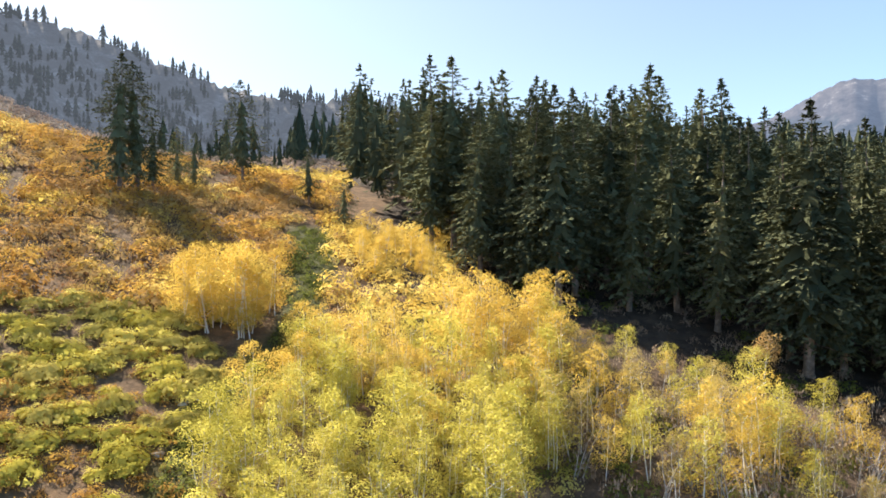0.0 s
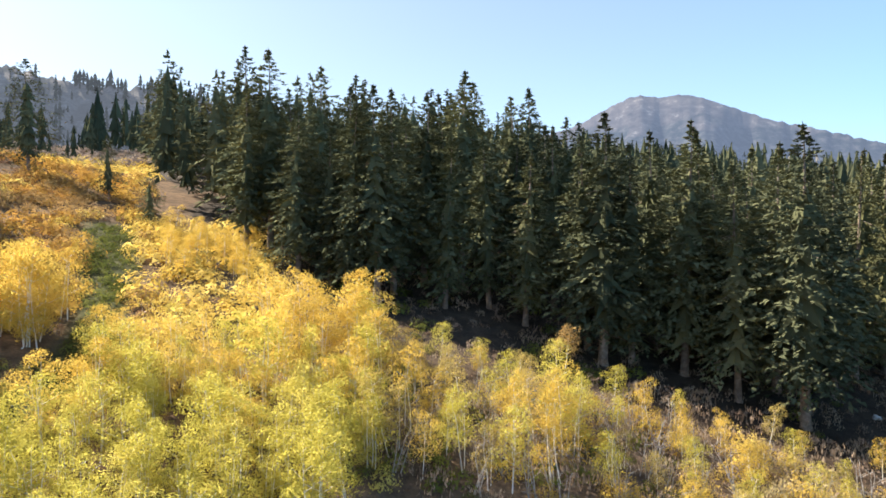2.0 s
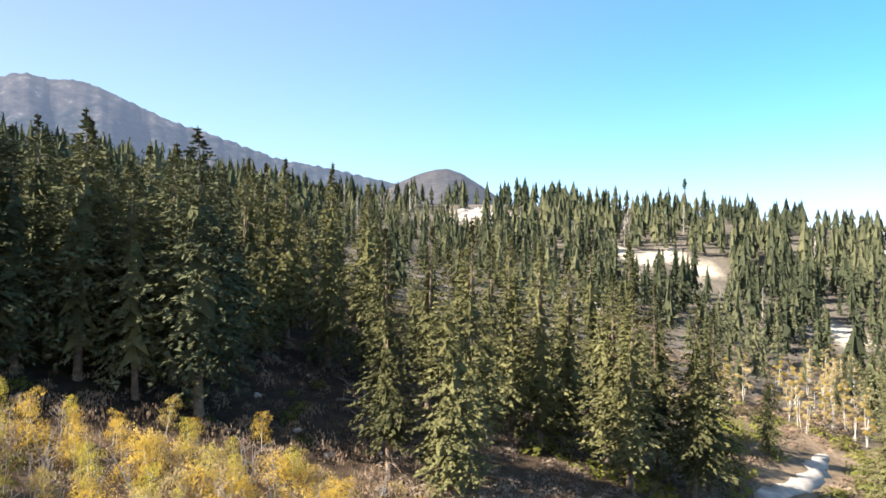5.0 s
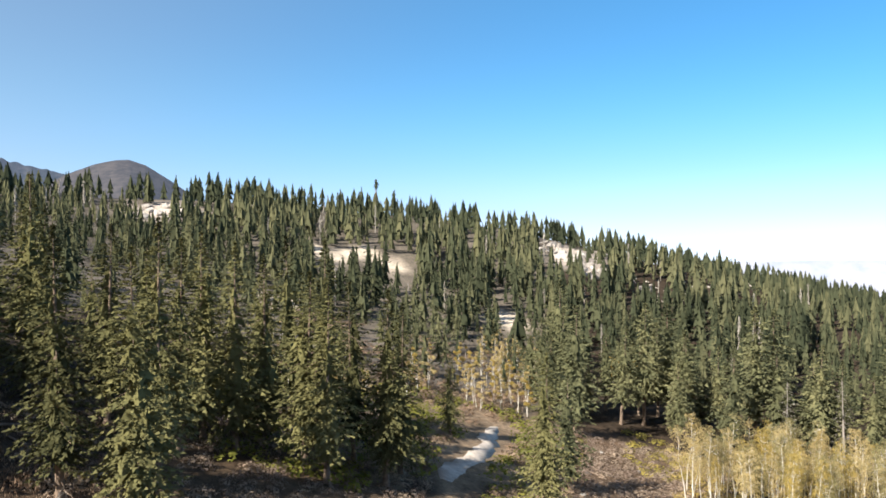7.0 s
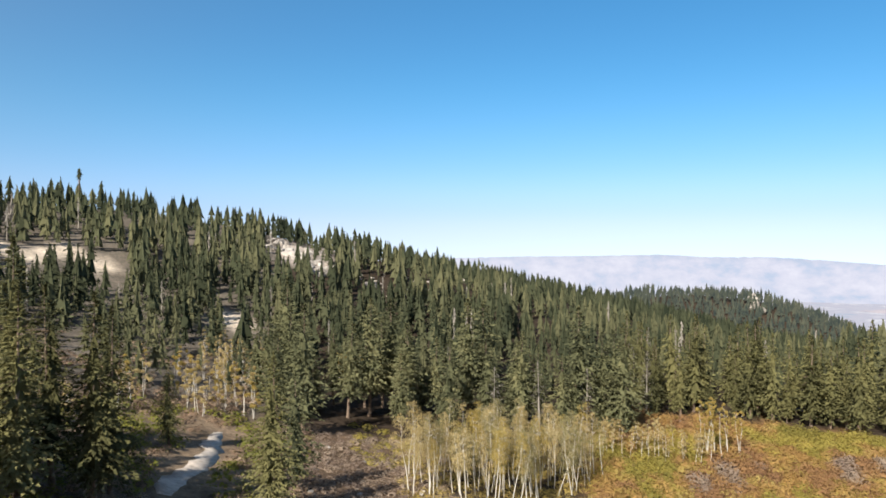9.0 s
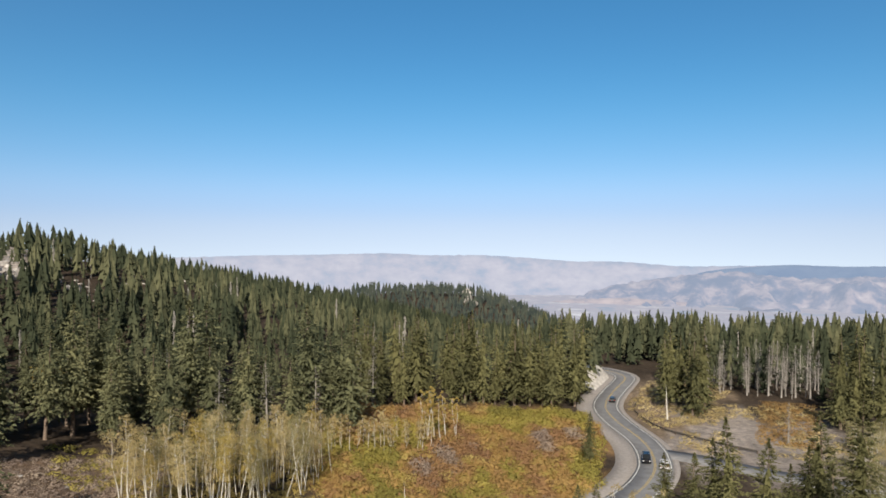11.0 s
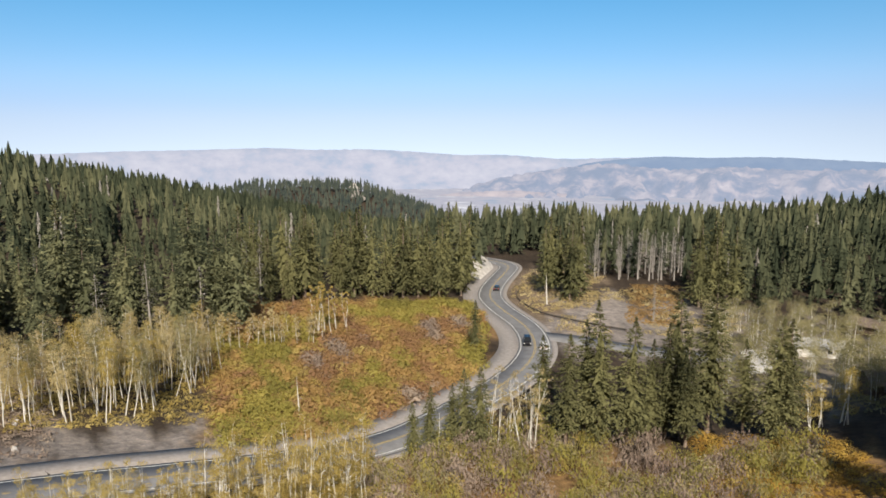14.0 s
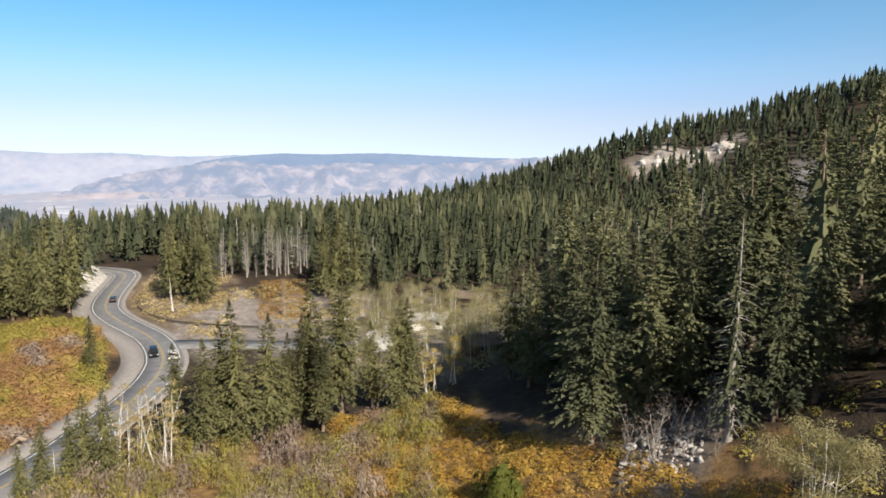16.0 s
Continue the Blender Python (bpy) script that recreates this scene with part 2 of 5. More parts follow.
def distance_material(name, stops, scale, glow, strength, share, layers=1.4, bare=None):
    """Far country under air: its own colours, with the haze in front of it put in as blue emission. Above a wavering
    tree line it may be bare rock.
    """
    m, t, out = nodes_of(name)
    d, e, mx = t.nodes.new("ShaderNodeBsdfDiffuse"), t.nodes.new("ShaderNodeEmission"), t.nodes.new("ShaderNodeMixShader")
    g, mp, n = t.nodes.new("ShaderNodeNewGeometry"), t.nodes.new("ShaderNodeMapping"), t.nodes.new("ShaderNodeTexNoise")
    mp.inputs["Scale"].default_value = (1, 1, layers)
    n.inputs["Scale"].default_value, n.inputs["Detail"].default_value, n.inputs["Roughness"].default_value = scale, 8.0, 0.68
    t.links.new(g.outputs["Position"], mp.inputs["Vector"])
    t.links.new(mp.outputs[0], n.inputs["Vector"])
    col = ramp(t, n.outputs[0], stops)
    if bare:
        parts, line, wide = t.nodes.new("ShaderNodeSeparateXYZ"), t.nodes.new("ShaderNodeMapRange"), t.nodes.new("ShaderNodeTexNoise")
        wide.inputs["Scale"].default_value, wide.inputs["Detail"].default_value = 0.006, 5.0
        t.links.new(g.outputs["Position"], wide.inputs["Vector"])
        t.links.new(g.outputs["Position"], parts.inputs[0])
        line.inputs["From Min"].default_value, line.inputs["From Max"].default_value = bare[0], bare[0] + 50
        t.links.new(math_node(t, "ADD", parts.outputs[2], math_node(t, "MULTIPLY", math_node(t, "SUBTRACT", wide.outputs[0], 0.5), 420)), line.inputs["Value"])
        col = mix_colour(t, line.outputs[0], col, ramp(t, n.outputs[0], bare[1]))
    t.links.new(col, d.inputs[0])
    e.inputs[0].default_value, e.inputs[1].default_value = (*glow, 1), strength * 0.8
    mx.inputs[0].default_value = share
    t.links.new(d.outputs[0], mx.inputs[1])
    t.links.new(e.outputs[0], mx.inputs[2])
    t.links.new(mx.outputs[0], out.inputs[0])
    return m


LAND = land_material()
# haze is put into these far materials: emission mixed in, blue tints in the stops
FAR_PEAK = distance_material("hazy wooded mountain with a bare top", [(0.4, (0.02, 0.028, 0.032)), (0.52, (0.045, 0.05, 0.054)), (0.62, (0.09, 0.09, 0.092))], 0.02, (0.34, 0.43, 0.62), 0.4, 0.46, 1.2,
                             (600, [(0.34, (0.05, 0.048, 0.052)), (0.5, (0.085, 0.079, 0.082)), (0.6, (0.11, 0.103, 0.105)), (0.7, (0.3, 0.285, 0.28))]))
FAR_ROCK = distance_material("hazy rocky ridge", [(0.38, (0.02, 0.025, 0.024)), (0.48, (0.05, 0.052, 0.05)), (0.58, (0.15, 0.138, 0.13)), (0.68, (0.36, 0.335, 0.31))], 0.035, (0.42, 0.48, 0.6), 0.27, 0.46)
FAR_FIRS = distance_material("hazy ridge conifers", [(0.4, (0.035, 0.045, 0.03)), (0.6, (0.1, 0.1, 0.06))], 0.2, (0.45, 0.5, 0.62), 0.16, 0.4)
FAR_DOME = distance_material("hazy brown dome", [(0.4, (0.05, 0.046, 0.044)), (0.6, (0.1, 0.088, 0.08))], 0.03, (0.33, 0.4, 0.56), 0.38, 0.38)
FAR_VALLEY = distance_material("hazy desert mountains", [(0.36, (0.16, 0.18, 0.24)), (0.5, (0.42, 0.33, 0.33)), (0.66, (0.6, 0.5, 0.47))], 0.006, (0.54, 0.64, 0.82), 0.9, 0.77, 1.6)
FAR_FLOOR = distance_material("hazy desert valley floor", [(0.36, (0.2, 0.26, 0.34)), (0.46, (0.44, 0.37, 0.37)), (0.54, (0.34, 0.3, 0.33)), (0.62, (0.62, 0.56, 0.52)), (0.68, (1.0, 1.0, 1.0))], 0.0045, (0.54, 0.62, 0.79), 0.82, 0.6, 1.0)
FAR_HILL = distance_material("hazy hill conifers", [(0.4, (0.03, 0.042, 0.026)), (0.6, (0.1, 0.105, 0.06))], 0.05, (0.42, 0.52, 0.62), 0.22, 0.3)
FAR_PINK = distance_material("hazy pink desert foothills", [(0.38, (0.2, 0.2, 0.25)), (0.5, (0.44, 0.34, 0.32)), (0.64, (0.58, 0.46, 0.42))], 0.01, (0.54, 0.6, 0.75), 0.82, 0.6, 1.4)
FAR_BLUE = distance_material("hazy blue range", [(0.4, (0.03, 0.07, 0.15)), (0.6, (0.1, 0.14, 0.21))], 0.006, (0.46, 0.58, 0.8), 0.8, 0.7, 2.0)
# dark blue stops paint the hills' shaded folds, pink ones their sunlit slopes
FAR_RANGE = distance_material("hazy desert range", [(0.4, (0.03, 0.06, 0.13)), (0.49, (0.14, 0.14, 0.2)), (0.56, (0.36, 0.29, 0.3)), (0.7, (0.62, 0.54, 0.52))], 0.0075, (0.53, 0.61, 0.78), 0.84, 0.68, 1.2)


# ---- the lie of the land ----
EYE_Z = 50.0


def polar(az, d):
    """Plan point at a bearing (degrees, anticlockwise from +y) and a distance from the eye's plumb line."""
    a = radians(az)
    return -math.sin(a) * d, math.cos(a) * d


def soft(v, k):
    return k * np.logaddexp(0.0, v / k)


def ridge(x, y, crest, slope):
    """Height of a ridge whose crest runs through (bearing, distance, height) points and whose flanks fall at a slope."""
    best = np.full(np.shape(x), -1e4)
    for (a0, d0, h0), (a1, d1, h1) in zip(crest, crest[1:]):
        (x0, y0), (x1, y1) = polar(a0, d0), polar(a1, d1)
        ex, ey = x1 - x0, y1 - y0
        u = np.clip(((x - x0) * ex + (y - y0) * ey) / (ex * ex + ey * ey), 0, 1)
        off = np.hypot(x - x0 - u * ex, y - y0 - u * ey)
        best = np.maximum(best, h0 + (h1 - h0) * u - slope * (np.hypot(off, 6.0) - 6.0))
    return best


UP = radians(10.0)            # the slope climbs towards this bearing
FALL = radians(-133.0)        # and the plateau breaks off towards this one
LEFT_SPUR = [(52, 170, 34), (34, 150, 24), (22, 152, 17), (14, 158, 14)]
WEST_SLOPE = [(75, 470, 179.5), (54, 462, 141)]
NORTH_RIDGE = [(-50, 470, 28), (-66, 470, 30), (-83, 500, 21), (-89, 500, 13), (-95, 510, 1), (-103, 560, -17), (-111, 630, -34), (-117, 690, -62)]
MID_HILL = [(-117.5, 1280, -112), (-122, 1250, -84), (-130, 1200, -79), (-133, 1180, -98), (-136, 1150, -128)]
SOUTH_RIDGE = [(-150, 470, -72), (-163, 540, -58), (-173, 600, -45), (-177, 620, -40), (-181, 645, -27), (-183, 655, -9), (-186, 668, 4), (-190, 685, 13), (-194, 705, 29), (-199, 720, 46), (-222, 740, 75)]


def height(x, y):
    """Ground height over the whole place, from the eye's level, with the road at about -48."""
    s = -math.sin(UP) * x + math.cos(UP) * y
    z = -48 + 0.32 * soft(s + 60, 25) - 0.1 * soft(s - 75, 20) - 0.2 * soft(s - 280, 40)
    v = -math.sin(FALL) * x + math.cos(FALL) * y
    z = z - 0.16 * (soft(v - 330, 30) - soft(v - 2000, 100))
    k = 5.0
    for crest, slope in ((LEFT_SPUR, 0.42), (WEST_SLOPE, 0.42), (NORTH_RIDGE, 0.24), (MID_HILL, 0.42), (SOUTH_RIDGE, 0.34)):
        z = k * np.logaddexp(z / k, ridge(x, y, crest, slope) / k)
    return z


def ground_at(x, y):
    """Ground height in world metres, with the road's bench cut into it."""
    x, y = np.asarray(x, float), np.asarray(y, float)
    z = height(x, y) + EYE_Z
    for line, half in BENCHES:
        d = np.full(x.shape, 1e9)
        zr = np.zeros(x.shape)
        near = np.hypot(x, y) < 330
        if near.any():
            gap = np.hypot(x[near][:, None] - line[None, :, 0], y[near][:, None] - line[None, :, 1])
            i = gap.argmin(1)
            d[near], zr[near] = gap[np.arange(len(i)), i], line[i, 2]
        w = np.clip((half + 7 - d) / 5, 0, 1)
        w = w * w * (3 - 2 * w)
        z = z * (1 - w) + (zr - 0.12) * w
    return z


def smooth_line(points, step=1.5):
    """A Catmull-Rom line through plan points given as (bearing, distance), with smoothed ground heights."""
    p = np.array([polar(a, d) for a, d in points])
    p = np.vstack([2 * p[0] - p[1], p, 2 * p[-1] - p[-2]])
    out = []
    for i in range(1, len(p) - 2):
        n = max(2, int(np.hypot(*(p[i + 1] - p[i])) / step))
        for u in np.arange(n) / n:
            a, b, c, d = p[i - 1], p[i], p[i + 1], p[i + 2]
            out.append(0.5 * (2 * b + (c - a) * u + (2 * a - 5 * b + 4 * c - d) * u * u + (3 * b - a - 3 * c + d) * u ** 3))
    out = np.array(out + [p[-2]])
    z = height(out[:, 0], out[:, 1]) + EYE_Z
    k = np.ones(15) / 15
    z = np.convolve(np.pad(z, 7, mode="edge"), k, "valid")
    return np.column_stack([out, z])


ROAD_PLAN = [(-138.6, 296), (-140.6, 285), (-142.3, 275), (-142.9, 265), (-142.6, 252), (-142.0, 237), (-141.5, 222), (-141.5, 210), (-142.3, 197), (-144.4, 177), (-145.2, 160), (-144.6, 146),
             (-142.8, 133), (-139.8, 120), (-136.0, 107.5), (-131.8, 99), (-124.5, 92), (-116, 88), (-108, 85.5), (-100, 82), (-92, 74)]
SIDE_PLAN = [(-144.6, 170), (-148.5, 167), (-152, 163), (-157, 160), (-163, 162)]
ROAD_LINE, SIDE_LINE = smooth_line(ROAD_PLAN), smooth_line(SIDE_PLAN)
BENCHES = [(ROAD_LINE, 4.6), (SIDE_LINE, 3.2)]


# ---- mesh helpers ----
def mesh_data(name, verts, faces, material=None, smooth=False):
    """A mesh from arrays; faces is an (n, 3) or (n, 4) array."""
    verts, faces = np.asarray(verts, np.float32), np.asarray(faces, np.int32)
    me = bpy.data.meshes.new(name)
    me.vertices.add(len(verts))
    me.vertices.foreach_set("co", verts.ravel())
    me.loops.add(faces.size)
    me.loops.foreach_set("vertex_index", faces.ravel())
    me.polygons.add(len(faces))
    me.polygons.foreach_set("loop_start", np.arange(0, faces.size, faces.shape[1], dtype=np.int32))
    me.update(calc_edges=True)
    if smooth:
        me.polygons.foreach_set("use_smooth", np.ones(len(faces), bool))
    if material:
        me.materials.append(material)
    return me


def part_of(name, me, parent, label=""):
    ob = new(name, me)
    ob.parent = parent
    return tagged(ob, label) if label else ob


def part(name, bm, material, parent, label=""):
    me = bpy.data.meshes.new(name)
    bm.to_mesh(me)
    bm.free()
    me.materials.append(material)
    return part_of(name, me, parent, label)


def tris(t):
    """Loose triangles (n, 3, 3) as vertices and faces."""
    return t.reshape(-1, 3), np.arange(len(t) * 3).reshape(-1, 3)


def join(*pieces):
    vs, fs, n = [], [], 0
    for v, f in pieces:
        vs.append(v)
        fs.append(f + n)
        n += len(v)
    return np.concatenate(vs), np.concatenate(fs)


def tube(path, radii, sides=6):
    """A tapering tube along a path, as triangles, closed at its end."""
    path = np.asarray(path, float)
    d = np.gradient(path, axis=0)
    d /= np.linalg.norm(d, axis=1)[:, None] + 1e-9
    ref = np.array([0.31, 0.95, 0.05]) if abs(d[0][2]) > 0.5 else np.array([0, 0, 1.0])
    a = np.cross(d, ref)
    a /= np.linalg.norm(a, axis=1)[:, None]
    b = np.cross(d, a)
    ang = np.arange(sides) / sides * 2 * math.pi
    r = np.asarray(radii, float)[:, None, None]
    v = path[:, None] + r * (np.cos(ang)[None, :, None] * a[:, None] + np.sin(ang)[None, :, None] * b[:, None])
    n, f = len(path), []
    for i in range(n - 1):
        for k in range(sides):
            p, q = i * sides + k, i * sides + (k + 1) % sides
            f += [(p, q, q + sides), (p, q + sides, p + sides)]
    return v.reshape(-1, 3), np.array(f)


def unit(v):
    return v / (np.linalg.norm(v, axis=-1, keepdims=True) + 1e-9)


def sprigs(rng, root, az, pitch, length, count, leaf):
    """Needle pads of a conifer: each bough carries short broad sprigs along its outer part, lying loosely flat and drooping at the tip."""
    n = len(az)
    d = np.stack([np.cos(az) * np.cos(pitch), np.sin(az) * np.cos(pitch), np.sin(pitch)], -1)
    s = np.stack([-np.sin(az), np.cos(az), np.zeros_like(az)], -1)
    out = []
    for k in range(count):
        u = 0.3 + 0.66 * (k + rng.random(n)) / count
        side = (rng.random((n, 1)) - 0.5) * 2
        p = root + d * (length * u)[:, None] + s * side * (0.3 * length * (1.1 - u))[:, None]
        p[:, 2] -= 0.14 * length * u * u
        f = unit(d + s * side * 0.9 + rng.normal(0, 0.3, (n, 3)))
        size = leaf * rng.uniform(0.6, 1.35, (n, 1)) * (0.34 + 0.66 * np.clip(length / length.max(), 0, 1))[:, None]
        w = unit(np.cross(f, rng.normal(0, 0.42, (n, 3)) + (0, 0, 1.0))) * size * 0.4
        tip = p + f * size
        tip[:, 2] -= size[:, 0] * rng.uniform(0.0, 0.3, n)
        out.append(np.stack([p - w, p + w, tip], 1))
    return np.concatenate(out)


def conifer_crown(rng, h, r, tiers, per, count, base=0.1, leaf=0.6, ragged=0.25, top=0.75, body=0.5, cap=0.8):
    """A conifer's crown: whorls of boughs round a dark inner body, widest low down and narrowing to a leader."""
    zf = np.repeat(np.linspace(base, 0.985, tiers), per) + rng.normal(0, 0.3 / tiers, tiers * per)
    zf = np.clip(zf, base * 0.8, 0.985)
    u = np.clip((zf - base) / (1 - base), 0, 1)
    shape = (1 - u) ** top * np.clip(0.6 + u * 2.4, 0, 1) * np.clip(0.15 + (1 - u) * 5, 0, 1)
    az = rng.random(len(zf)) * 2 * math.pi
    a, b, c = rng.random(3) * 6.28
    lobes = 1 + ragged * np.clip((1 - u) * 4, 0, 1) * (0.5 * np.sin(zf * 19 + a + np.sin(az + c)) + 0.5 * np.sin(zf * 37 + b + 2 * az))
    length = r * shape * lobes * rng.uniform(0.62, 1.14, len(zf)) + 0.016 * h * (1 - u) ** 0.5 + 0.04
    pitch = np.radians(-16 + 34 * u + rng.normal(0, 8, len(zf)))
    root = np.stack([np.zeros_like(zf), np.zeros_like(zf), zf * h], -1)
    t = sprigs(rng, root, az, pitch, length, count, leaf)
    spire = np.array([[[-0.011 * h, 0, h * 0.94], [0.011 * h, 0, h * 0.94], [0, 0, h * 1.005]], [[0, -0.011 * h, h * 0.94], [0, 0.011 * h, h * 0.94], [0, 0, h * 1.005]]])
    if body:
        t = np.concatenate([t, skirts(rng, h * cap, r * body, max(4, tiers // 3), 5, base + 0.02, 0.2, top)])
    return np.concatenate([t, spire])


def skirts(rng, h, r, tiers, spikes, base=0.08, ragged=0.3, power=0.75):
    """A conifer's solid body as overlapping ragged skirts of boughs."""
    out = []
    off = np.zeros(2)
    for k in range(tiers):
        u0, u1 = k / tiers, (k + 1.0) / tiers
        z0, z1 = h * (base + (1 - base) * u0), h * (base + (1 - base) * min(1.0, u1 + 0.75 / tiers))
        rr = (r * (1 - u0) ** power * min(1.0, 0.6 + 2.5 * u0) + 0.012 * h) * (1 + ragged * 0.5 * rng.normal())
        off = off + rng.normal(0, 0.03 * r, 2)
        n = max(4, int(round(spikes * (1 - 0.45 * u0))))
        a = (np.arange(2 * n) + rng.random() * 2 + rng.uniform(-0.3, 0.3, 2 * n)) * math.pi / n
        rad = rr * np.where(np.arange(2 * n) % 2, rng.uniform(0.35, 0.6, 2 * n), rng.uniform(0.75, 1.25, 2 * n))
        z = z0 - 0.25 * rad * rng.uniform(0.2, 1.2, 2 * n) + np.where(np.arange(2 * n) % 2, 0.35 * rr, 0)
        p = np.column_stack([np.cos(a) * rad + off[0], np.sin(a) * rad + off[1], z])
        apex = np.broadcast_to(np.array([off[0], off[1], z1]), p.shape)
        out.append(np.stack([p, np.roll(p, -1, 0), apex], 1))
    return np.concatenate(out)


def conifer_trunk(rng, h, base=0.1, stubs=14, sides=8):
    """A tapering trunk with a flared foot and dead twigs below and inside the crown."""
    n = 7
    zs = np.array([-0.6, 0.0, 0.25, 0.1 * h, 0.35 * h, 0.7 * h, 0.985 * h])
    bend = np.cumsum(rng.normal(0, 0.0035 * h, (n, 2)), 0) * np.linspace(0, 1, n)[:, None] * 0.6
    r0 = 0.0135 * h + 0.05
    rad = r0 * np.array([1.5, 1.35, 1.1, 0.95, 0.72, 0.36, 0.04])
    stem, pieces = tube(np.column_stack([bend, zs]), rad, sides), []
    for _ in range(stubs):
        z, a, ln = rng.uniform(0.05, 0.7) * h, rng.random() * 6.28, rng.uniform(0.04, 0.11) * h
        d = np.array([math.cos(a), math.sin(a), -0.25])
        p = np.array([0, 0, z])
        pieces.append(tube([p, p + d * ln * 0.6, p + d * ln + (0, 0, -0.1 * ln)], [0.045, 0.03, 0.008], 3))
    return [stem], join(*pieces)


def leaf_cloud(rng, centres, spread, per, size):
    """Small leaf clumps round the given centres: single bent leaves, turned every way."""
    c = np.repeat(centres, per, 0)
    n = len(c)
    p = c + rng.normal(0, 1, (n, 3)) * np.repeat(np.asarray(spread).reshape(-1, 1), per, 0) * (1, 1, 0.8)
    a, b = unit(rng.normal(0, 1, (n, 3))), unit(rng.normal(0, 1, (n, 3)))
    s = size * rng.uniform(0.6, 1.4, (n, 1))
    return np.stack([p - a * s, p + a * s * 0.8 + b * s * 0.4, p + b * s * 1.2], 1)


def lobed_leaves(rng, centres, radii, n, size):
    """A crown's leaves: they lie loosely on the shells of many rounded lobes, so that each lobe has a lit and a shaded side."""
    k = rng.choice(len(centres), n, p=radii ** 2 / (radii ** 2).sum())
    d = unit(rng.normal(0, 1, (n, 3)) + (0, 0, 0.25))
    p = centres[k] + d * (radii[k] * rng.uniform(0.45, 1.12, n) ** 0.6)[:, None] * (1, 1, 0.85)
    nrm = unit(d + rng.normal(0, 0.24, (n, 3)))
    u = unit(np.cross(nrm, rng.normal(0, 1, (n, 3))))
    w = np.cross(nrm, u)
    s = size * rng.uniform(0.55, 1.4, (n, 1))
    return np.stack([p - u * s, p + u * s, p + w * s * 1.7], 1)


def aspen_parts(rng, h, r, clumps, per, size, stems=1, bare=0.35, lean=0.04, sides=5, spread=0.16):
    """Trunks with rising limbs, and rounded lobes of leaves about the limbs' ends."""
    trunks, limbs, ends, rads = [], [], [], []
    for k in range(stems):
        a = rng.random() * 6.28
        foot = np.array([math.cos(a), math.sin(a), 0]) * (0 if stems == 1 else rng.uniform(0.1, 0.3) * r)
        hk = h * rng.uniform(0.8, 1.0) if k else h
        tilt = rng.normal(0, lean, 2) + foot[:2] * 0.06
        zs = np.array([-0.4, 0, 0.3, 0.6, 0.85, 0.97]) * hk
        zs[0] = -0.4
        path = np.column_stack([foot[0] + tilt[0] * np.clip(zs, 0, None) + rng.normal(0, 0.012 * hk, 6), foot[1] + tilt[1] * np.clip(zs, 0, None) + rng.normal(0, 0.012 * hk, 6), zs])
        r0 = 0.0056 * hk + 0.018
        trunks.append(tube(path, r0 * np.array([1.3, 1.15, 0.85, 0.55, 0.3, 0.08]), sides))
        m = max(5, clumps // (4 * stems))
        for i in range(m):
            u = bare + (1 - bare) * (i + rng.random()) / m
            at = np.array([np.interp(u * hk, zs, path[:, j]) for j in range(3)])
            a = i * 2.4 + rng.random()
            dome = math.sqrt(max(0.05, 1 - ((u - (bare + 0.4 * (1 - bare))) / (0.66 * (1 - bare))) ** 2))
            ln = r * dome * rng.uniform(0.35, 0.85)
            end = at + np.array([math.cos(a) * ln, math.sin(a) * ln, 0.4 * ln])
            ends.append(end)
            rads.append(2.0 * spread * r * (0.5 + 0.5 * dome) * rng.uniform(0.7, 1.3))
            limbs.append(tube([at - (0, 0, 0.15 * ln), end], [r0 * 0.36, 0.01], 3))
        ends.append(path[-1])
        rads.append(spread * r)
    return (trunks, join(*limbs)), lobed_leaves(rng, np.array(ends), np.array(rads), clumps * per, size)


def shrub_parts(rng, h, r, clumps, per, size):
    a, u = rng.random(clumps) * 6.28, np.sqrt(rng.random(clumps))
    lumps = 1 + 0.25 * np.sin(a * 3 + rng.random() * 6)
    x, y = np.cos(a) * u * r * lumps, np.sin(a) * u * r * lumps
    z = h * np.sqrt(np.clip(1 - u * u * 0.85, 0, 1)) * rng.uniform(0.45, 1.0, clumps)
    ends = np.column_stack([x, y, z])
    wood = []
    for e in ends[::2]:
        wood.append(tube([(e[0] * 0.1, e[1] * 0.1, -0.15), (e[0] * 0.55, e[1] * 0.55, e[2] * 0.6), tuple(e)], [0.025, 0.018, 0.006], 3))
    return join(*wood), leaf_cloud(rng, ends, np.full(clumps, 0.14 * r + 0.06), per, size)


def dome_leaves(rng, h, r, n, size, upright=0.0, turned=0.27):
    """The leafy surface of a low bush: small leaves lying on a lumpy dome, so that it has form under light."""
    a, t = rng.random(n) * 6.283, np.arccos(rng.random(n) ** 0.8)
    d = np.stack([np.cos(a) * np.sin(t), np.sin(a) * np.sin(t), np.cos(t)], -1)
    p1, p2, p3 = rng.random(3) * 6
    k = 1 + 0.2 * np.sin(3 * a + p1) * np.sin(t) + 0.16 * np.sin(5 * a + 4 * t + p2) + 0.12 * np.sin(7 * t + 2 * a + p3)
    k = k * rng.uniform(0.78, 1.08, n)
    inner = np.arange(n) < (0 if upright > 0.9 else n // 8)      # broader clumps of leaves close the bush beneath the outer ones
    k = np.where(inner, k * 0.84, k)
    p = d * k[:, None] * (r, r, h)
    nrm = unit(d / np.array([r, r, h]) + rng.normal(0, turned / h, (n, 3)))
    u = unit(np.cross(nrm, rng.normal(0, 1, (n, 3))))
    w = np.cross(nrm, u)
    s = np.where(inner, 0.12 * r, size)[:, None] * rng.uniform(0.6, 1.5, (n, 1))
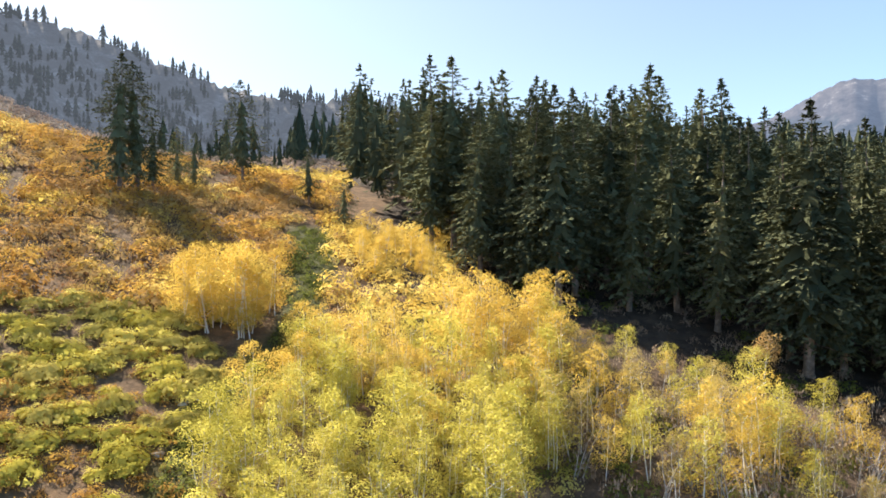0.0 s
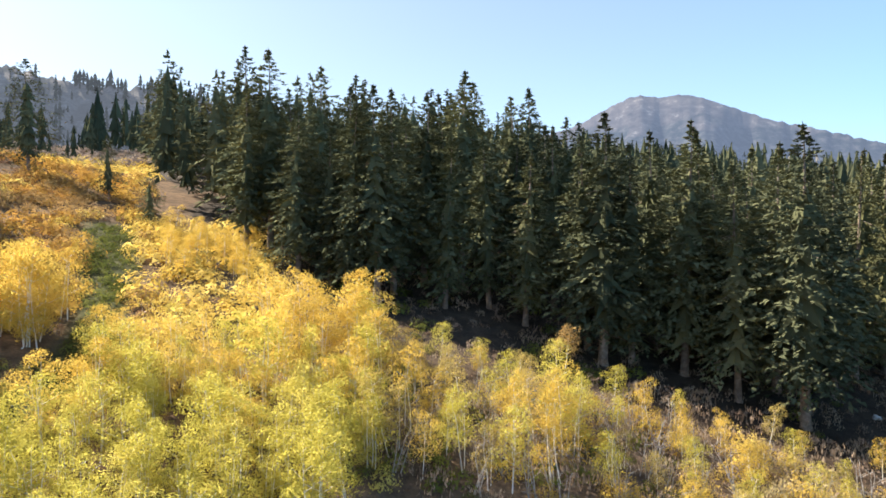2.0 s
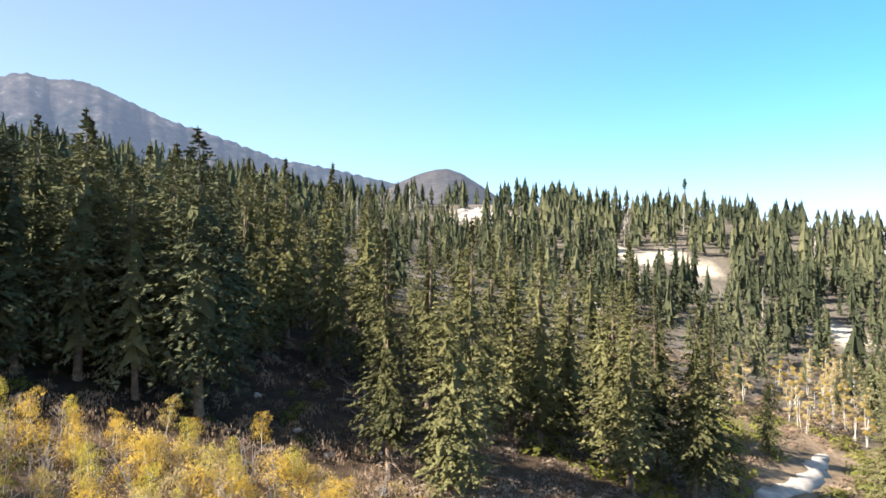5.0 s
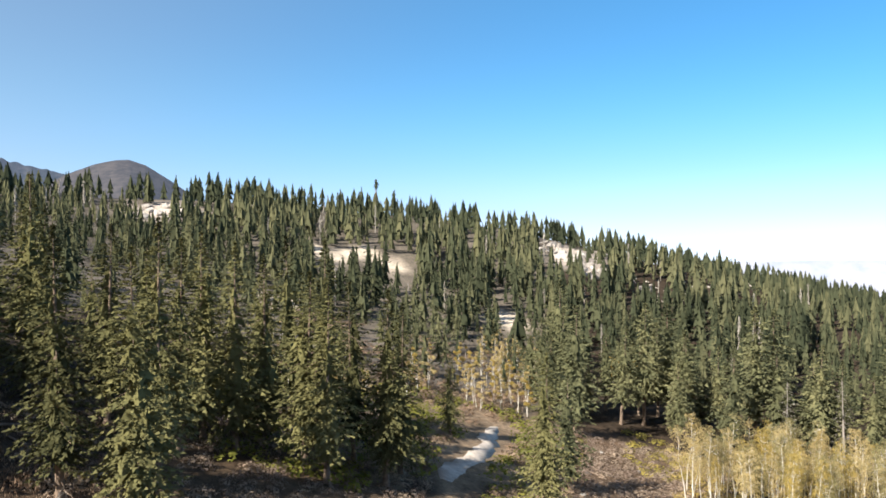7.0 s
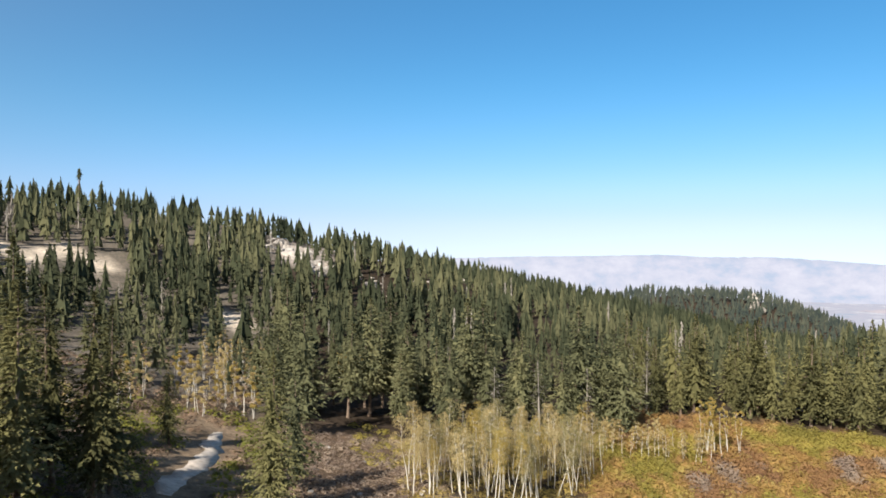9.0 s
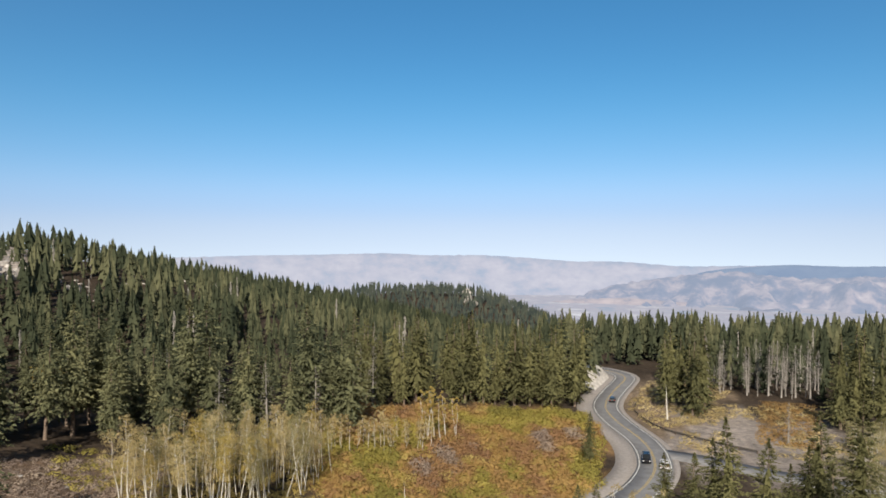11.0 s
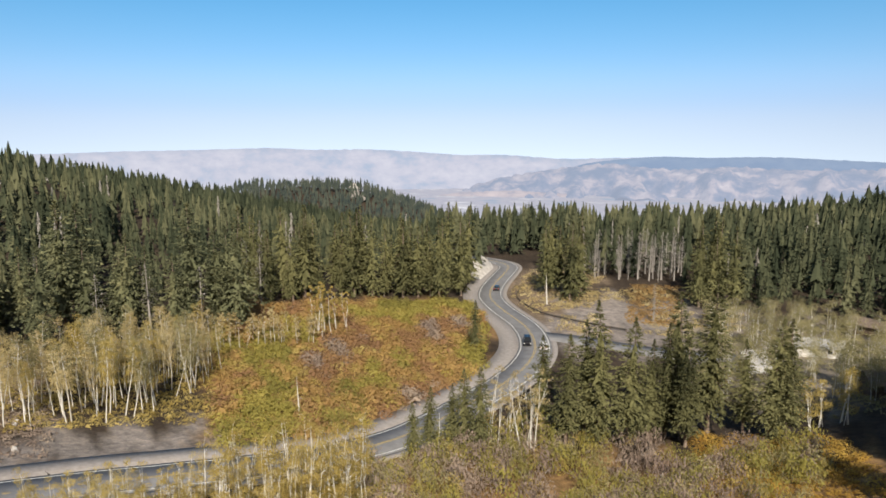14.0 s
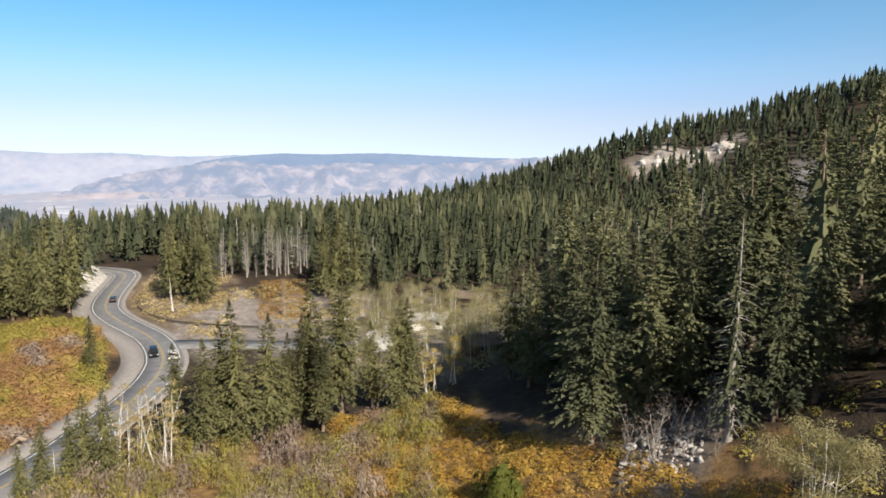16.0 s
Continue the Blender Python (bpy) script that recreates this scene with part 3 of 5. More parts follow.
    return np.stack([p - u * s, p + u * s, p + w * s * 1.6 + (0, 0, upright * size)], 1)


def make_tree(name, wood, crown, bark, leaf, label, category, group, crown_name="crown"):
    """A tree as an Empty at its foot with its trunks, its limbs and a crown."""
    root = tagged(new(name), label, category, group)
    root.empty_display_size = 0.5
    for stem in wood[0]:
        part_of("trunk", mesh_data("trunk", *stem, bark, True), root)
    tagged(part_of("limb", mesh_data("limb", *wood[1], bark, True), root), kind="stuff")
    top = part_of(crown_name, mesh_data("crown", *tris(crown), leaf), root)
    if crown_name != "crown":
        tagged(top, kind="stuff")
    return root


def jittered(rng, az0, az1, d0, d1, spacing, keep=None):
    """Plan points on a loose grid inside a sector."""
    e = d1 + spacing
    g = np.arange(-e, e, spacing)
    x, y = np.meshgrid(g, g)
    x = (x + rng.uniform(-0.45, 0.45, x.shape) * spacing).ravel()
    y = (y + rng.uniform(-0.45, 0.45, y.shape) * spacing).ravel()
    az = np.degrees(np.arctan2(-x, y))
    az = np.where(az > 100, az - 360, az)
    d = np.hypot(x, y)
    ok = (az > az0) & (az < az1) & (d > d0) & (d < d1)
    for line, half in BENCHES:
        near = ok & (d < 330)
        gap = np.full(x.shape, 1e9)
        gap[near] = np.hypot(x[near][:, None] - line[None, :, 0], y[near][:, None] - line[None, :, 1]).min(1)
        ok &= gap > half + 3.0
    if keep is not None:
        ok &= keep(az, d)
    return x[ok], y[ok], az[ok], d[ok]


def in_sight(x, y, tall, canopy=8.0):
    """True for trees whose tops rise over the woods and ridges between them and the middle of the place."""
    d = np.hypot(x, y)
    top = (height(x, y) + tall) / d
    ok = np.ones(len(x), bool)
    for k in np.linspace(0.3, 0.97, 26):
        ok &= (height(x * k, y * k) + canopy * (d * k > 200)) / (d * k) < top
    return ok


def stuff(name, label, category, material, rng, variants, x, y, sizes, sink=0.1, z=None):
    """Many small plants of one kind as one object: triangle templates turned, scaled and set on the ground."""
    z = (ground_at(x, y) if z is None else z) - sink
    pick, turn_by = rng.integers(0, len(variants), len(x)), rng.random(len(x)) * 6.28
    out, tints = [], []
    for k, v in enumerate(variants):
        i = np.where(pick == k)[0]
        if not len(i):
            continue
        c, s = np.cos(turn_by[i])[:, None], np.sin(turn_by[i])[:, None]
        sc = sizes[i][:, None]
        p = v.reshape(-1, 3)
        q = np.stack([(p[None, :, 0] * c - p[None, :, 1] * s) * sc + x[i][:, None], (p[None, :, 0] * s + p[None, :, 1] * c) * sc + y[i][:, None],
                      p[None, :, 2] * sc + z[i][:, None]], -1)
        out.append(q.reshape(-1, 3, 3))
        tints.append(np.repeat(rng.random(len(i)) - 0.3, len(p)))
    me = mesh_data(name, *tris(np.concatenate(out)), material)
    me.attributes.new("tint", "FLOAT", "POINT").data.foreach_set("value", np.concatenate(tints).astype(np.float32))
    return tagged(new(name, me), label, category, kind="stuff")


def bush_set(count, h, r, n, size, leaf, label, group, name="bush", upright=0.0):
    out = []
    for _ in range(count):
        root = tagged(new(name), label, "shrub", group)
        tagged(part_of("stem", mesh_data("stem", *shrub_parts(rng, h * 0.9, r * 0.9, 14, 1, 0.1)[0], BARK_GREY), root), kind="stuff")
        tagged(part_of("foliage", mesh_data("foliage", *tris(dome_leaves(rng, h, r, n, size, upright, 0.08)), leaf), root), kind="stuff")
        out.append(root)
    return out


def spread_things(sources, points, sizes, rng, lean=2.0):
    """Copies of the source trees at plan points; the sources themselves take the first places."""
    for i, ((x, y), s) in enumerate(zip(points, sizes)):
        z = float(ground_at(np.array([x]), np.array([y]))[0]) - 0.05
        m = pose(x, y, z, rng.normal(0, lean), rng.normal(0, lean), rng.random() * 360) @ Matrix.Diagonal((s * rng.uniform(0.9, 1.1), s * rng.uniform(0.9, 1.1), s, 1))
        if i < len(sources):
            sources[i].matrix_basis = m
        else:
            t = copy_thing(sources[int(rng.integers(len(sources)))], m)
            t.matrix_basis = m


# ---- ground ----
GRAVEL_COL = (0.29, 0.265, 0.25)
# the forest floor's colour is darkened to carry the trees' shade
MEADOW_COL, SOIL, SHADED_FLOOR, SAND, GRANITE = (0.27, 0.175, 0.085), (0.15, 0.11, 0.08), (0.058, 0.046, 0.036), (0.74, 0.67, 0.58), (0.5, 0.46, 0.43)


def inside(az, d, a0, a1, d0, d1, soft_az=2.0, soft_d=6.0):
    """1 inside a sector, falling to 0 over its soft edge."""
    e = np.minimum(np.minimum((az - a0) / soft_az, (a1 - az) / soft_az), np.minimum((d - d0) / soft_d, (d1 - d) / soft_d))
    return np.clip(e + 0.5, 0, 1)


PATCHES = [  # colour, bearing from, to, distance from, to
    (MEADOW_COL, -141.5, -118, 97, 205), (MEADOW_COL, -172, -122, 60, 100), (MEADOW_COL, -196, -165, 45, 66), (MEADOW_COL, -184, -165, 60, 84), ((0.15, 0.1, 0.06), 4, 45, 20, 160),
    ((0.16, 0.147, 0.13), -94, -52, 150, 560), (SAND, -82.5, -74, 334, 358), (SAND, -91.5, -88.8, 258, 282), (SAND, -73, -70, 205, 245), (GRANITE, -98, -93.5, 395, 480), (GRANITE, -66, -61, 395, 440),
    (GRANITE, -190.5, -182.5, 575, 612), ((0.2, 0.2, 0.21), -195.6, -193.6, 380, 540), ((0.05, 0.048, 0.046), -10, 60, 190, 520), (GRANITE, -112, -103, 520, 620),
    # the (0.12, 0.09, 0.065) sector is painted darker for shade below the firs
    (GRAVEL_COL, -118.5, -104, 92, 108), ((0.22, 0.175, 0.13), -150, -141.5, 172, 262), ((0.12, 0.09, 0.065), -80, -60, 60, 92), ((0.26, 0.205, 0.15), -97, -72, 90, 150), (GRAVEL_COL, -161, -146.5, 160, 214), (SOIL, -104, -94, 95, 150), ((0.17, 0.15, 0.135), -190, -182, 60, 78), ((0.26, 0.235, 0.2), -172, -157, 128, 206)]


def gully_bearing(d):
    return np.interp(d, [40, 50, 56, 64, 84, 104], [22, 18.5, 14.5, 11.5, 10.5, 10.5])


def cover_colour(x, y):
    az = np.degrees(np.arctan2(-x, y))
    az = np.where(az > 100, az - 360, az)
    d = np.hypot(x, y)
    wob = 1.2 * np.sin(d * 0.21 + az) + 0.8 * np.sin(d * 0.07 - az * 0.9)
    wod = 0.05 * d * np.sin(az * 1.3) + 2 * np.sin(az * 3.1 + d * 0.1)
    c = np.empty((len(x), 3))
    c[:] = SHADED_FLOOR
    w = inside(az, d, -60, 60, 5, 64, 8, 8)[:, None]
    c = c * (1 - w) + np.array(SOIL) * w
    for col, a0, a1, d0, d1 in PATCHES:
        k = min(1.0, (a1 - a0) / 12)
        w = inside(az + wob * k, d + wod * k, a0, a1, d0, d1, 0.8 * k + 0.2, 0.03 * (d0 + d1) * k + 1)[:, None]
        c = c * (1 - w) + np.array(col) * w
    w = np.clip((2.4 - np.abs(az - gully_bearing(d))) / 1.0, 0, 1)[:, None] * (d < 106)[:, None] * (d > 38)[:, None]
    return c * (1 - w) + np.array((0.07, 0.075, 0.028)) * w


def build_sheet(name, radii, bearings, material, closed_ring, label):
    a = np.radians(bearings)
    x, y = -np.sin(a)[None] * radii[:, None], np.cos(a)[None] * radii[:, None]
    sh = x.shape
    if radii[0] < 1:
        x[0] += 1.0
    z = ground_at(x.ravel(), y.ravel())
    v = np.column_stack([x.ravel(), y.ravel(), z])
    nr, na = sh
    i, j = np.meshgrid(np.arange(nr - 1), np.arange(na), indexing="ij")
    j2 = (j + 1) % na
    f = np.stack([i * na + j, i * na + j2, (i + 1) * na + j2, (i + 1) * na + j], -1).reshape(-1, 4)
    f = f[:, ::-1]
    me = mesh_data(name, v, f, material, True)
    cov = me.color_attributes.new("cover", "FLOAT_COLOR", "POINT")
    c = cover_colour(v[:, 0], v[:, 1])
    cov.data.foreach_set("color", np.column_stack([c, np.ones(len(c))]).astype(np.float32).ravel())
    return tagged(new(name, me), label, "ground", kind="structure")


bearings = np.concatenate([np.arange(-206, 44, 0.7), np.arange(44, 153.5, 4.0)])[::-1]
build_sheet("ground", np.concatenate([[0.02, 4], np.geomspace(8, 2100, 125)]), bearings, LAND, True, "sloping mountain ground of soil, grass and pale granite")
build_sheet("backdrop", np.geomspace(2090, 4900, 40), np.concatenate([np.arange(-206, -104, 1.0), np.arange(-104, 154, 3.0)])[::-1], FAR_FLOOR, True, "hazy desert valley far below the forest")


def far_ridge(name, crest, depth, drop, material, label, seed, rugged, craggy=0.1):
    """A distant range: a crest line with two flanks broken by spurs and gullies."""
    rng = np.random.default_rng(seed)
    az = np.array([c[0] for c in crest])
    n, m = 240, 19
    a = np.linspace(az[0], az[-1], n)
    order = np.argsort(az)
    d = np.interp(a, az[order], np.array([c[1] for c in crest])[order])
    h = np.interp(a, az[order], np.array([c[2] for c in crest])[order])
    h = np.convolve(np.pad(h, 3, mode="edge"), np.ones(7) / 7, "valid")
    v = []
    for k in range(m):
        u = k / (m - 1) * 2 - 1          # -1 in front of the crest, 1 behind it
        spur = np.array([noise.noise(Vector((q * 0.35, abs(u) * 1.5, seed))) + 0.5 * noise.noise(Vector((q * 0.9, abs(u) * 3, seed + 5))) for q in a])
        fine = np.array([noise.noise(Vector((q * 2.2, u * 4, seed + 9))) for q in a])
        dd = d + u * depth
        z = h - drop * abs(u) ** 0.85 + rugged * (spur * abs(u) * (1.2 - abs(u)) * 2.2 + craggy * fine * (1 - 0.6 * abs(u)))
        v.append(np.column_stack([-np.sin(np.radians(a)) * dd, np.cos(np.radians(a)) * dd, z + EYE_Z]))
    v = np.concatenate(v)
    i, j = np.meshgrid(np.arange(m - 1), np.arange(n - 1), indexing="ij")
    f = np.stack([i * n + j, i * n + j + 1, (i + 1) * n + j + 1, (i + 1) * n + j], -1).reshape(-1, 4)
    me = mesh_data(name, v, f, material, True)
    tagged(new(name, me), label, "mountain", kind="structure")
    return v.reshape(m, n, 3)


def crest_of(d, pairs):
    """Crest points from bearing and angle of sight at one distance."""
    return [(a, d, d * math.tan(radians(e))) for a, e in pairs]


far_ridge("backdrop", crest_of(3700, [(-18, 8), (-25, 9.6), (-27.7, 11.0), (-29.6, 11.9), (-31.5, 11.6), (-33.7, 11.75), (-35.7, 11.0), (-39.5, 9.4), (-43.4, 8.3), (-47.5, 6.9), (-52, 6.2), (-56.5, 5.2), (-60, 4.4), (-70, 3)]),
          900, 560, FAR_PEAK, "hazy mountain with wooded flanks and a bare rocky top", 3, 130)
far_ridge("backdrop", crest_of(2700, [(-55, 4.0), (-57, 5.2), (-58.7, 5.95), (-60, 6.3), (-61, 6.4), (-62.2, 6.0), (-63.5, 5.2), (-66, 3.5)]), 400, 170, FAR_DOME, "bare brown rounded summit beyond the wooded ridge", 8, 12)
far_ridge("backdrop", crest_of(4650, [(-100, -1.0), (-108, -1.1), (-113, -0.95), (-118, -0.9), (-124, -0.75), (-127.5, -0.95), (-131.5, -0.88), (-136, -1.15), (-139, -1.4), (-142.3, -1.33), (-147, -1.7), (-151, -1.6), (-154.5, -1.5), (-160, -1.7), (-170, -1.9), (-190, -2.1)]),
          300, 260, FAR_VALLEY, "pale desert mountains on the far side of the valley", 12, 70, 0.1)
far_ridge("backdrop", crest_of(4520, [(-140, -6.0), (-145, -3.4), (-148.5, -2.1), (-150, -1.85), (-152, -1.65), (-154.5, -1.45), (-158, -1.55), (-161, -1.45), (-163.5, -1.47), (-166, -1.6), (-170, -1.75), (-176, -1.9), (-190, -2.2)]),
          220, 150, FAR_BLUE, "blue-hazed mountain range along the horizon", 31, 25)
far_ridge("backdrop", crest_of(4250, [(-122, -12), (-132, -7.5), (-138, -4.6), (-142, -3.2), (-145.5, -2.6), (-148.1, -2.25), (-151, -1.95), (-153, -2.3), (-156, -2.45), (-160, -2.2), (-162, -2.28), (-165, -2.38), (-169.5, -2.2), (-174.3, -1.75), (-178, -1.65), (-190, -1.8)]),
          600, 190, FAR_RANGE, "desert hills across the valley with painted blue shade and pink sunlit slopes", 21, 170, 0.1)

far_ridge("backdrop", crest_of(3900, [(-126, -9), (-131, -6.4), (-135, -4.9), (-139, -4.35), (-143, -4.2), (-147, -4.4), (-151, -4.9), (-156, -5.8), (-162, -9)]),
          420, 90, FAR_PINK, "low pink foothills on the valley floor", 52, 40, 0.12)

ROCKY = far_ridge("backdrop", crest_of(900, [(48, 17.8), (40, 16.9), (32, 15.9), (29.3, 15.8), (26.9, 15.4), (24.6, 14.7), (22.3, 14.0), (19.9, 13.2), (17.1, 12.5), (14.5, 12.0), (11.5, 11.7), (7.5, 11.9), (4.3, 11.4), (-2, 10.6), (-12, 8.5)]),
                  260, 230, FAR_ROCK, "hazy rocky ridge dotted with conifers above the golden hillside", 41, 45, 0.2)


# ---- road ----
def ribbon(line, off0, off1, lift, crown=0.0):
    d = np.gradient(line[:, :2], axis=0)
    d /= np.linalg.norm(d, axis=1)[:, None]
    side = np.column_stack([-d[:, 1], d[:, 0]])
    p, q = line[:, :2] + side * off0, line[:, :2] + side * off1
    z = line[:, 2] + lift
    n = len(line)
    top = np.concatenate([np.column_stack([p, z]), np.column_stack([q, z])])
    low = top - (0, 0, 0.25)
    i = np.arange(n - 1)
    f = [np.column_stack([i, i + 1, n + i + 1, n + i]), np.column_stack([2 * n + i, i, n + i, 3 * n + i])[:0]]
    f.append(np.column_stack([i, i + 2 * n, i + 2 * n + 1, i + 1]))
    f.append(np.column_stack([i + n, i + n + 1, i + 3 * n + 1, i + 3 * n]))
    return np.concatenate([top, low]), np.concatenate(f)


road = tagged(new("road"), "grey two-lane asphalt mountain road with painted lines", "road", kind="structure")
part_of("carriageway", mesh_data("carriageway", *ribbon(ROAD_LINE, -3.8, 3.8, 0.06), ASPHALT), road)
part_of("edge_line", mesh_data("edge_line", *ribbon(ROAD_LINE, 3.2, 3.38, 0.07), LINE_WHITE), road)
part_of("edge_line", mesh_data("edge_line", *ribbon(ROAD_LINE, -3.38, -3.2, 0.07), LINE_WHITE), road)
part_of("centre_line", mesh_data("centre_line", *ribbon(ROAD_LINE, 0.08, 0.24, 0.07), LINE_YELLOW), road)
part_of("centre_line", mesh_data("centre_line", *ribbon(ROAD_LINE, -0.24, -0.08, 0.07), LINE_YELLOW), road)
part_of("gravel_shoulder", mesh_data("gravel_shoulder", *ribbon(ROAD_LINE, -8.4, -3.8, 0.0), GRAVEL), road)
part_of("gravel_shoulder", mesh_data("gravel_shoulder", *ribbon(ROAD_LINE, 3.8, 5.2, 0.0), GRAVEL), road)
side_road = tagged(new("road"), "asphalt side road leaving the bend", "road", kind="structure")
part_of("carriageway", mesh_data("carriageway", *ribbon(SIDE_LINE, -3.4, 3.4, 0.045), ASPHALT), side_road)

# ---- conifers ----
rng = np.random.default_rng(5)
FIR_LABEL = "tall dark green fir with dense drooping boughs"


def fir_set(count, tiers, per, fingers, stubs, label, group, leaf=None, base=(0.04, 0.18), spread=(0.175, 0.23), leaf_size=0.62, tops=(0.6, 0.82), name="fir_tree", bark=None, body=0.5):
    out = []
    for k in range(count):
        h = 20.0
        b = rng.uniform(*base)
        crown = conifer_crown(rng, h, h * rng.uniform(*spread), tiers, per, fingers, b, leaf_size, rng.uniform(0.2, 0.4), rng.uniform(*tops), body)
        out.append(make_tree(name, conifer_trunk(rng, h, b, stubs), crown, bark or BARK, leaf or NEEDLE, label, "conifer", group))
    return out


# the trees that stand out: bearing, distance, height
LONE_FIRS = [(24.6, 107, 20), (23.3, 109, 19), (15.8, 137, 19.2), (10.7, 124, 10.3), (7.9, 105, 8), (22.3, 112, 11), (20.6, 118, 10), (19.4, 121, 9.5)]
EDGE_FIRS = [(-3.0, 86, 20.5), (-5.5, 84, 18), (-6.8, 81, 22.5), (-9.3, 79, 24.5), (-10.6, 83, 24), (-13.0, 90, 24), (-14.7, 80, 20), (-16, 95, 25), (-18.3, 82, 20), (-21.2, 78, 19.5), (-23.5, 86, 22),
              (-26.1, 74, 21.5), (-27.3, 71, 25), (-29.5, 73, 22), (-31.5, 78, 23.5), (-33.4, 73, 25), (-35.8, 76, 21.5), (-38.6, 80, 20), (-41.7, 68.5, 26.3), (-43.5, 78, 23), (-39.8, 75, 24), (-37.2, 70, 22), (-34.6, 80, 24)]
VALLEY_FIRS = [(-48.3, 95, 25), (-51.5, 92, 26), (-55, 90, 25), (-56.5, 63, 22.6), (-59.5, 85, 22), (-61.6, 60.5, 22.7), (-62.9, 70, 25), (-66.2, 86, 24), (-73.7, 82, 23), (-75.6, 80, 22.5), (-80.3, 84, 23.5),
               (-81.5, 90, 22), (-64.5, 80, 23), (-68.5, 84, 24), (-70.8, 92, 23), (-77.8, 90, 23), (-44.8, 84, 24), (-46.6, 90, 24), (-93.2, 92, 20.6), (-85.5, 118, 14)]
BEND_FIRS = [(-147.9, 102.5, 17.6), (-150.9, 104, 22.7), (-152.9, 105, 20), (-156.8, 112, 23), (-159.0, 113, 25), (-157.4, 106, 17), (-163.4, 111, 19), (-164.6, 112, 18.5), (-139.3, 100, 12.3), (-138.2, 101, 9.5),
             (-135.1, 94.5, 8.6), (-136.4, 97, 10), (-140.6, 98, 13), (-140.2, 155, 11.8), (-146, 112, 15), (-154.5, 109, 16), (-149.4, 107, 19), (-155.8, 110, 18.5), (-161.6, 114, 15)]
SOUTH_FIRS = [(-180.0, 75.5, 22), (-182.6, 84, 20), (-178.6, 92, 21), (-176.5, 98, 20), (-174.8, 104, 19), (-179.4, 103, 22), (-173.2, 112, 19), (-184.5, 80, 21), (-187, 82, 20), (-193.8, 70, 18), (-196.4, 72, 14), (-195.3, 82, 18), (-188, 90, 20), (-193.5, 92, 19)]
near_firs = fir_set(6, 30, 13, 14, 22, FIR_LABEL, "firs of the near forest", leaf_size=0.5)
valley_firs = fir_set(6, 30, 13, 14, 30, "tall sunlit olive green fir with layered boughs", "firs at the forest's edge", leaf=NEEDLE_SUNLIT, leaf_size=0.45, tops=(0.68, 0.92))


def plant_list(sources, rows):
    pts = [polar(a, d) for a, d, h in rows]
    spread_things(sources, pts, [h / 20.0 for a, d, h in rows], rng, 1.2)


plant_list(near_firs, EDGE_FIRS + SOUTH_FIRS)
plant_list(valley_firs, VALLEY_FIRS)
bend_firs = fir_set(5, 30, 13, 13, 24, "broad sunlit olive green fir by the road", "firs by the road bend", leaf=NEEDLE_SUNLIT, leaf_size=0.5, spread=(0.18, 0.23), tops=(0.62, 0.85))
plant_list(bend_firs, BEND_FIRS)
lone_pines = []
for girth in (0.27, 0.26, 0.36, 0.26):
    lone_pines += fir_set(1, 26, 13, 9, 12, "broad dark pine standing alone on the hillside", "pines on the open hillside", base=(0.1, 0.18), spread=(girth, girth + 0.02), leaf_size=0.6, tops=(0.48, 0.6), name="pine_tree", body=0.3)
plant_list(lone_pines, LONE_FIRS)
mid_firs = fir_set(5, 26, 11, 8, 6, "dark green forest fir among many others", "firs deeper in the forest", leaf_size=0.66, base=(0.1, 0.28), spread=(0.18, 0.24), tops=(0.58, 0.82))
sunny_firs = fir_set(5, 24, 10, 7, 10, "olive green forest fir in the sun", "sunlit firs of the lower forest", leaf=NEEDLE_SUNLIT, leaf_size=0.7, spread=(0.18, 0.23), tops=(0.7, 0.95))


def away_from(rows, gap):
    q = np.array([polar(a, d) for a, d, h in rows])

    def test(x, y):
        return np.hypot(x[:, None] - q[None, :, 0], y[:, None] - q[None, :, 1]).min(1) > gap
    return test


listed = away_from(EDGE_FIRS + VALLEY_FIRS + BEND_FIRS + SOUTH_FIRS + LONE_FIRS, 2.6)


def wood_keep(az, d):
    up = (az > -46) & (az < np.interp(d, [84, 108, 122, 215], [1.0, 2.0, 6.8, 8.5])) & (d > 84 + 0.15 * (az + 46)) & (d < 215)
    low = (az <= -46) & (az > -72) & (d > 96) & (d < 215)
    slope = (az <= -72) & (az > -92) & (d > 150) & (d < 215)
    line = (az <= -92) & (az > -121) & (d > np.interp(az, [-121, -112, -100, -92], [172, 168, 150, 145])) & (d < 215)
    road_side = (az <= -121) & (az > -140.6) & (d > 206) & (d < 250)
    camp = (az <= -160) & (az > -174) & (d > 204) & (d < 215) & (np.sin(az * 2.1) + np.sin(d * 0.13) > -0.2)
    south = (az <= np.interp(d, [84, 95, 112, 134, 150, 205, 215], [-181, -177.5, -175.5, -174.5, -174, -174, -168])) & (az > np.interp(d, [88, 130, 160], [-198, -199, -205])) & (d > 86) & (d < 215) & (np.sin(az * 1.3) + np.sin(d * 0.11 + az) > -1.0)
    bend = (az <= -145.6) & (az > -161) & (d > np.interp(az, [-161, -153, -149, -145.6], [206, 214, 204, 215])) & (d < 262) & ~((az < -149) & (az > -156.8))
    hollow = (az <= -64) & (az > -96) & (d > 98) & (d < 152) & (np.sin(az * 1.7) + np.sin(d * 0.19 + az * 0.4) > 0.35) & ~((az > -92) & (az < -80) & (d < 142))
    corner = (az <= np.interp(d, [66, 76, 90], [-199, -192, -186])) & (az > -206) & (d > 66) & (d < 125)
    return up | low | slope | line | road_side | camp | south | bend | hollow | corner


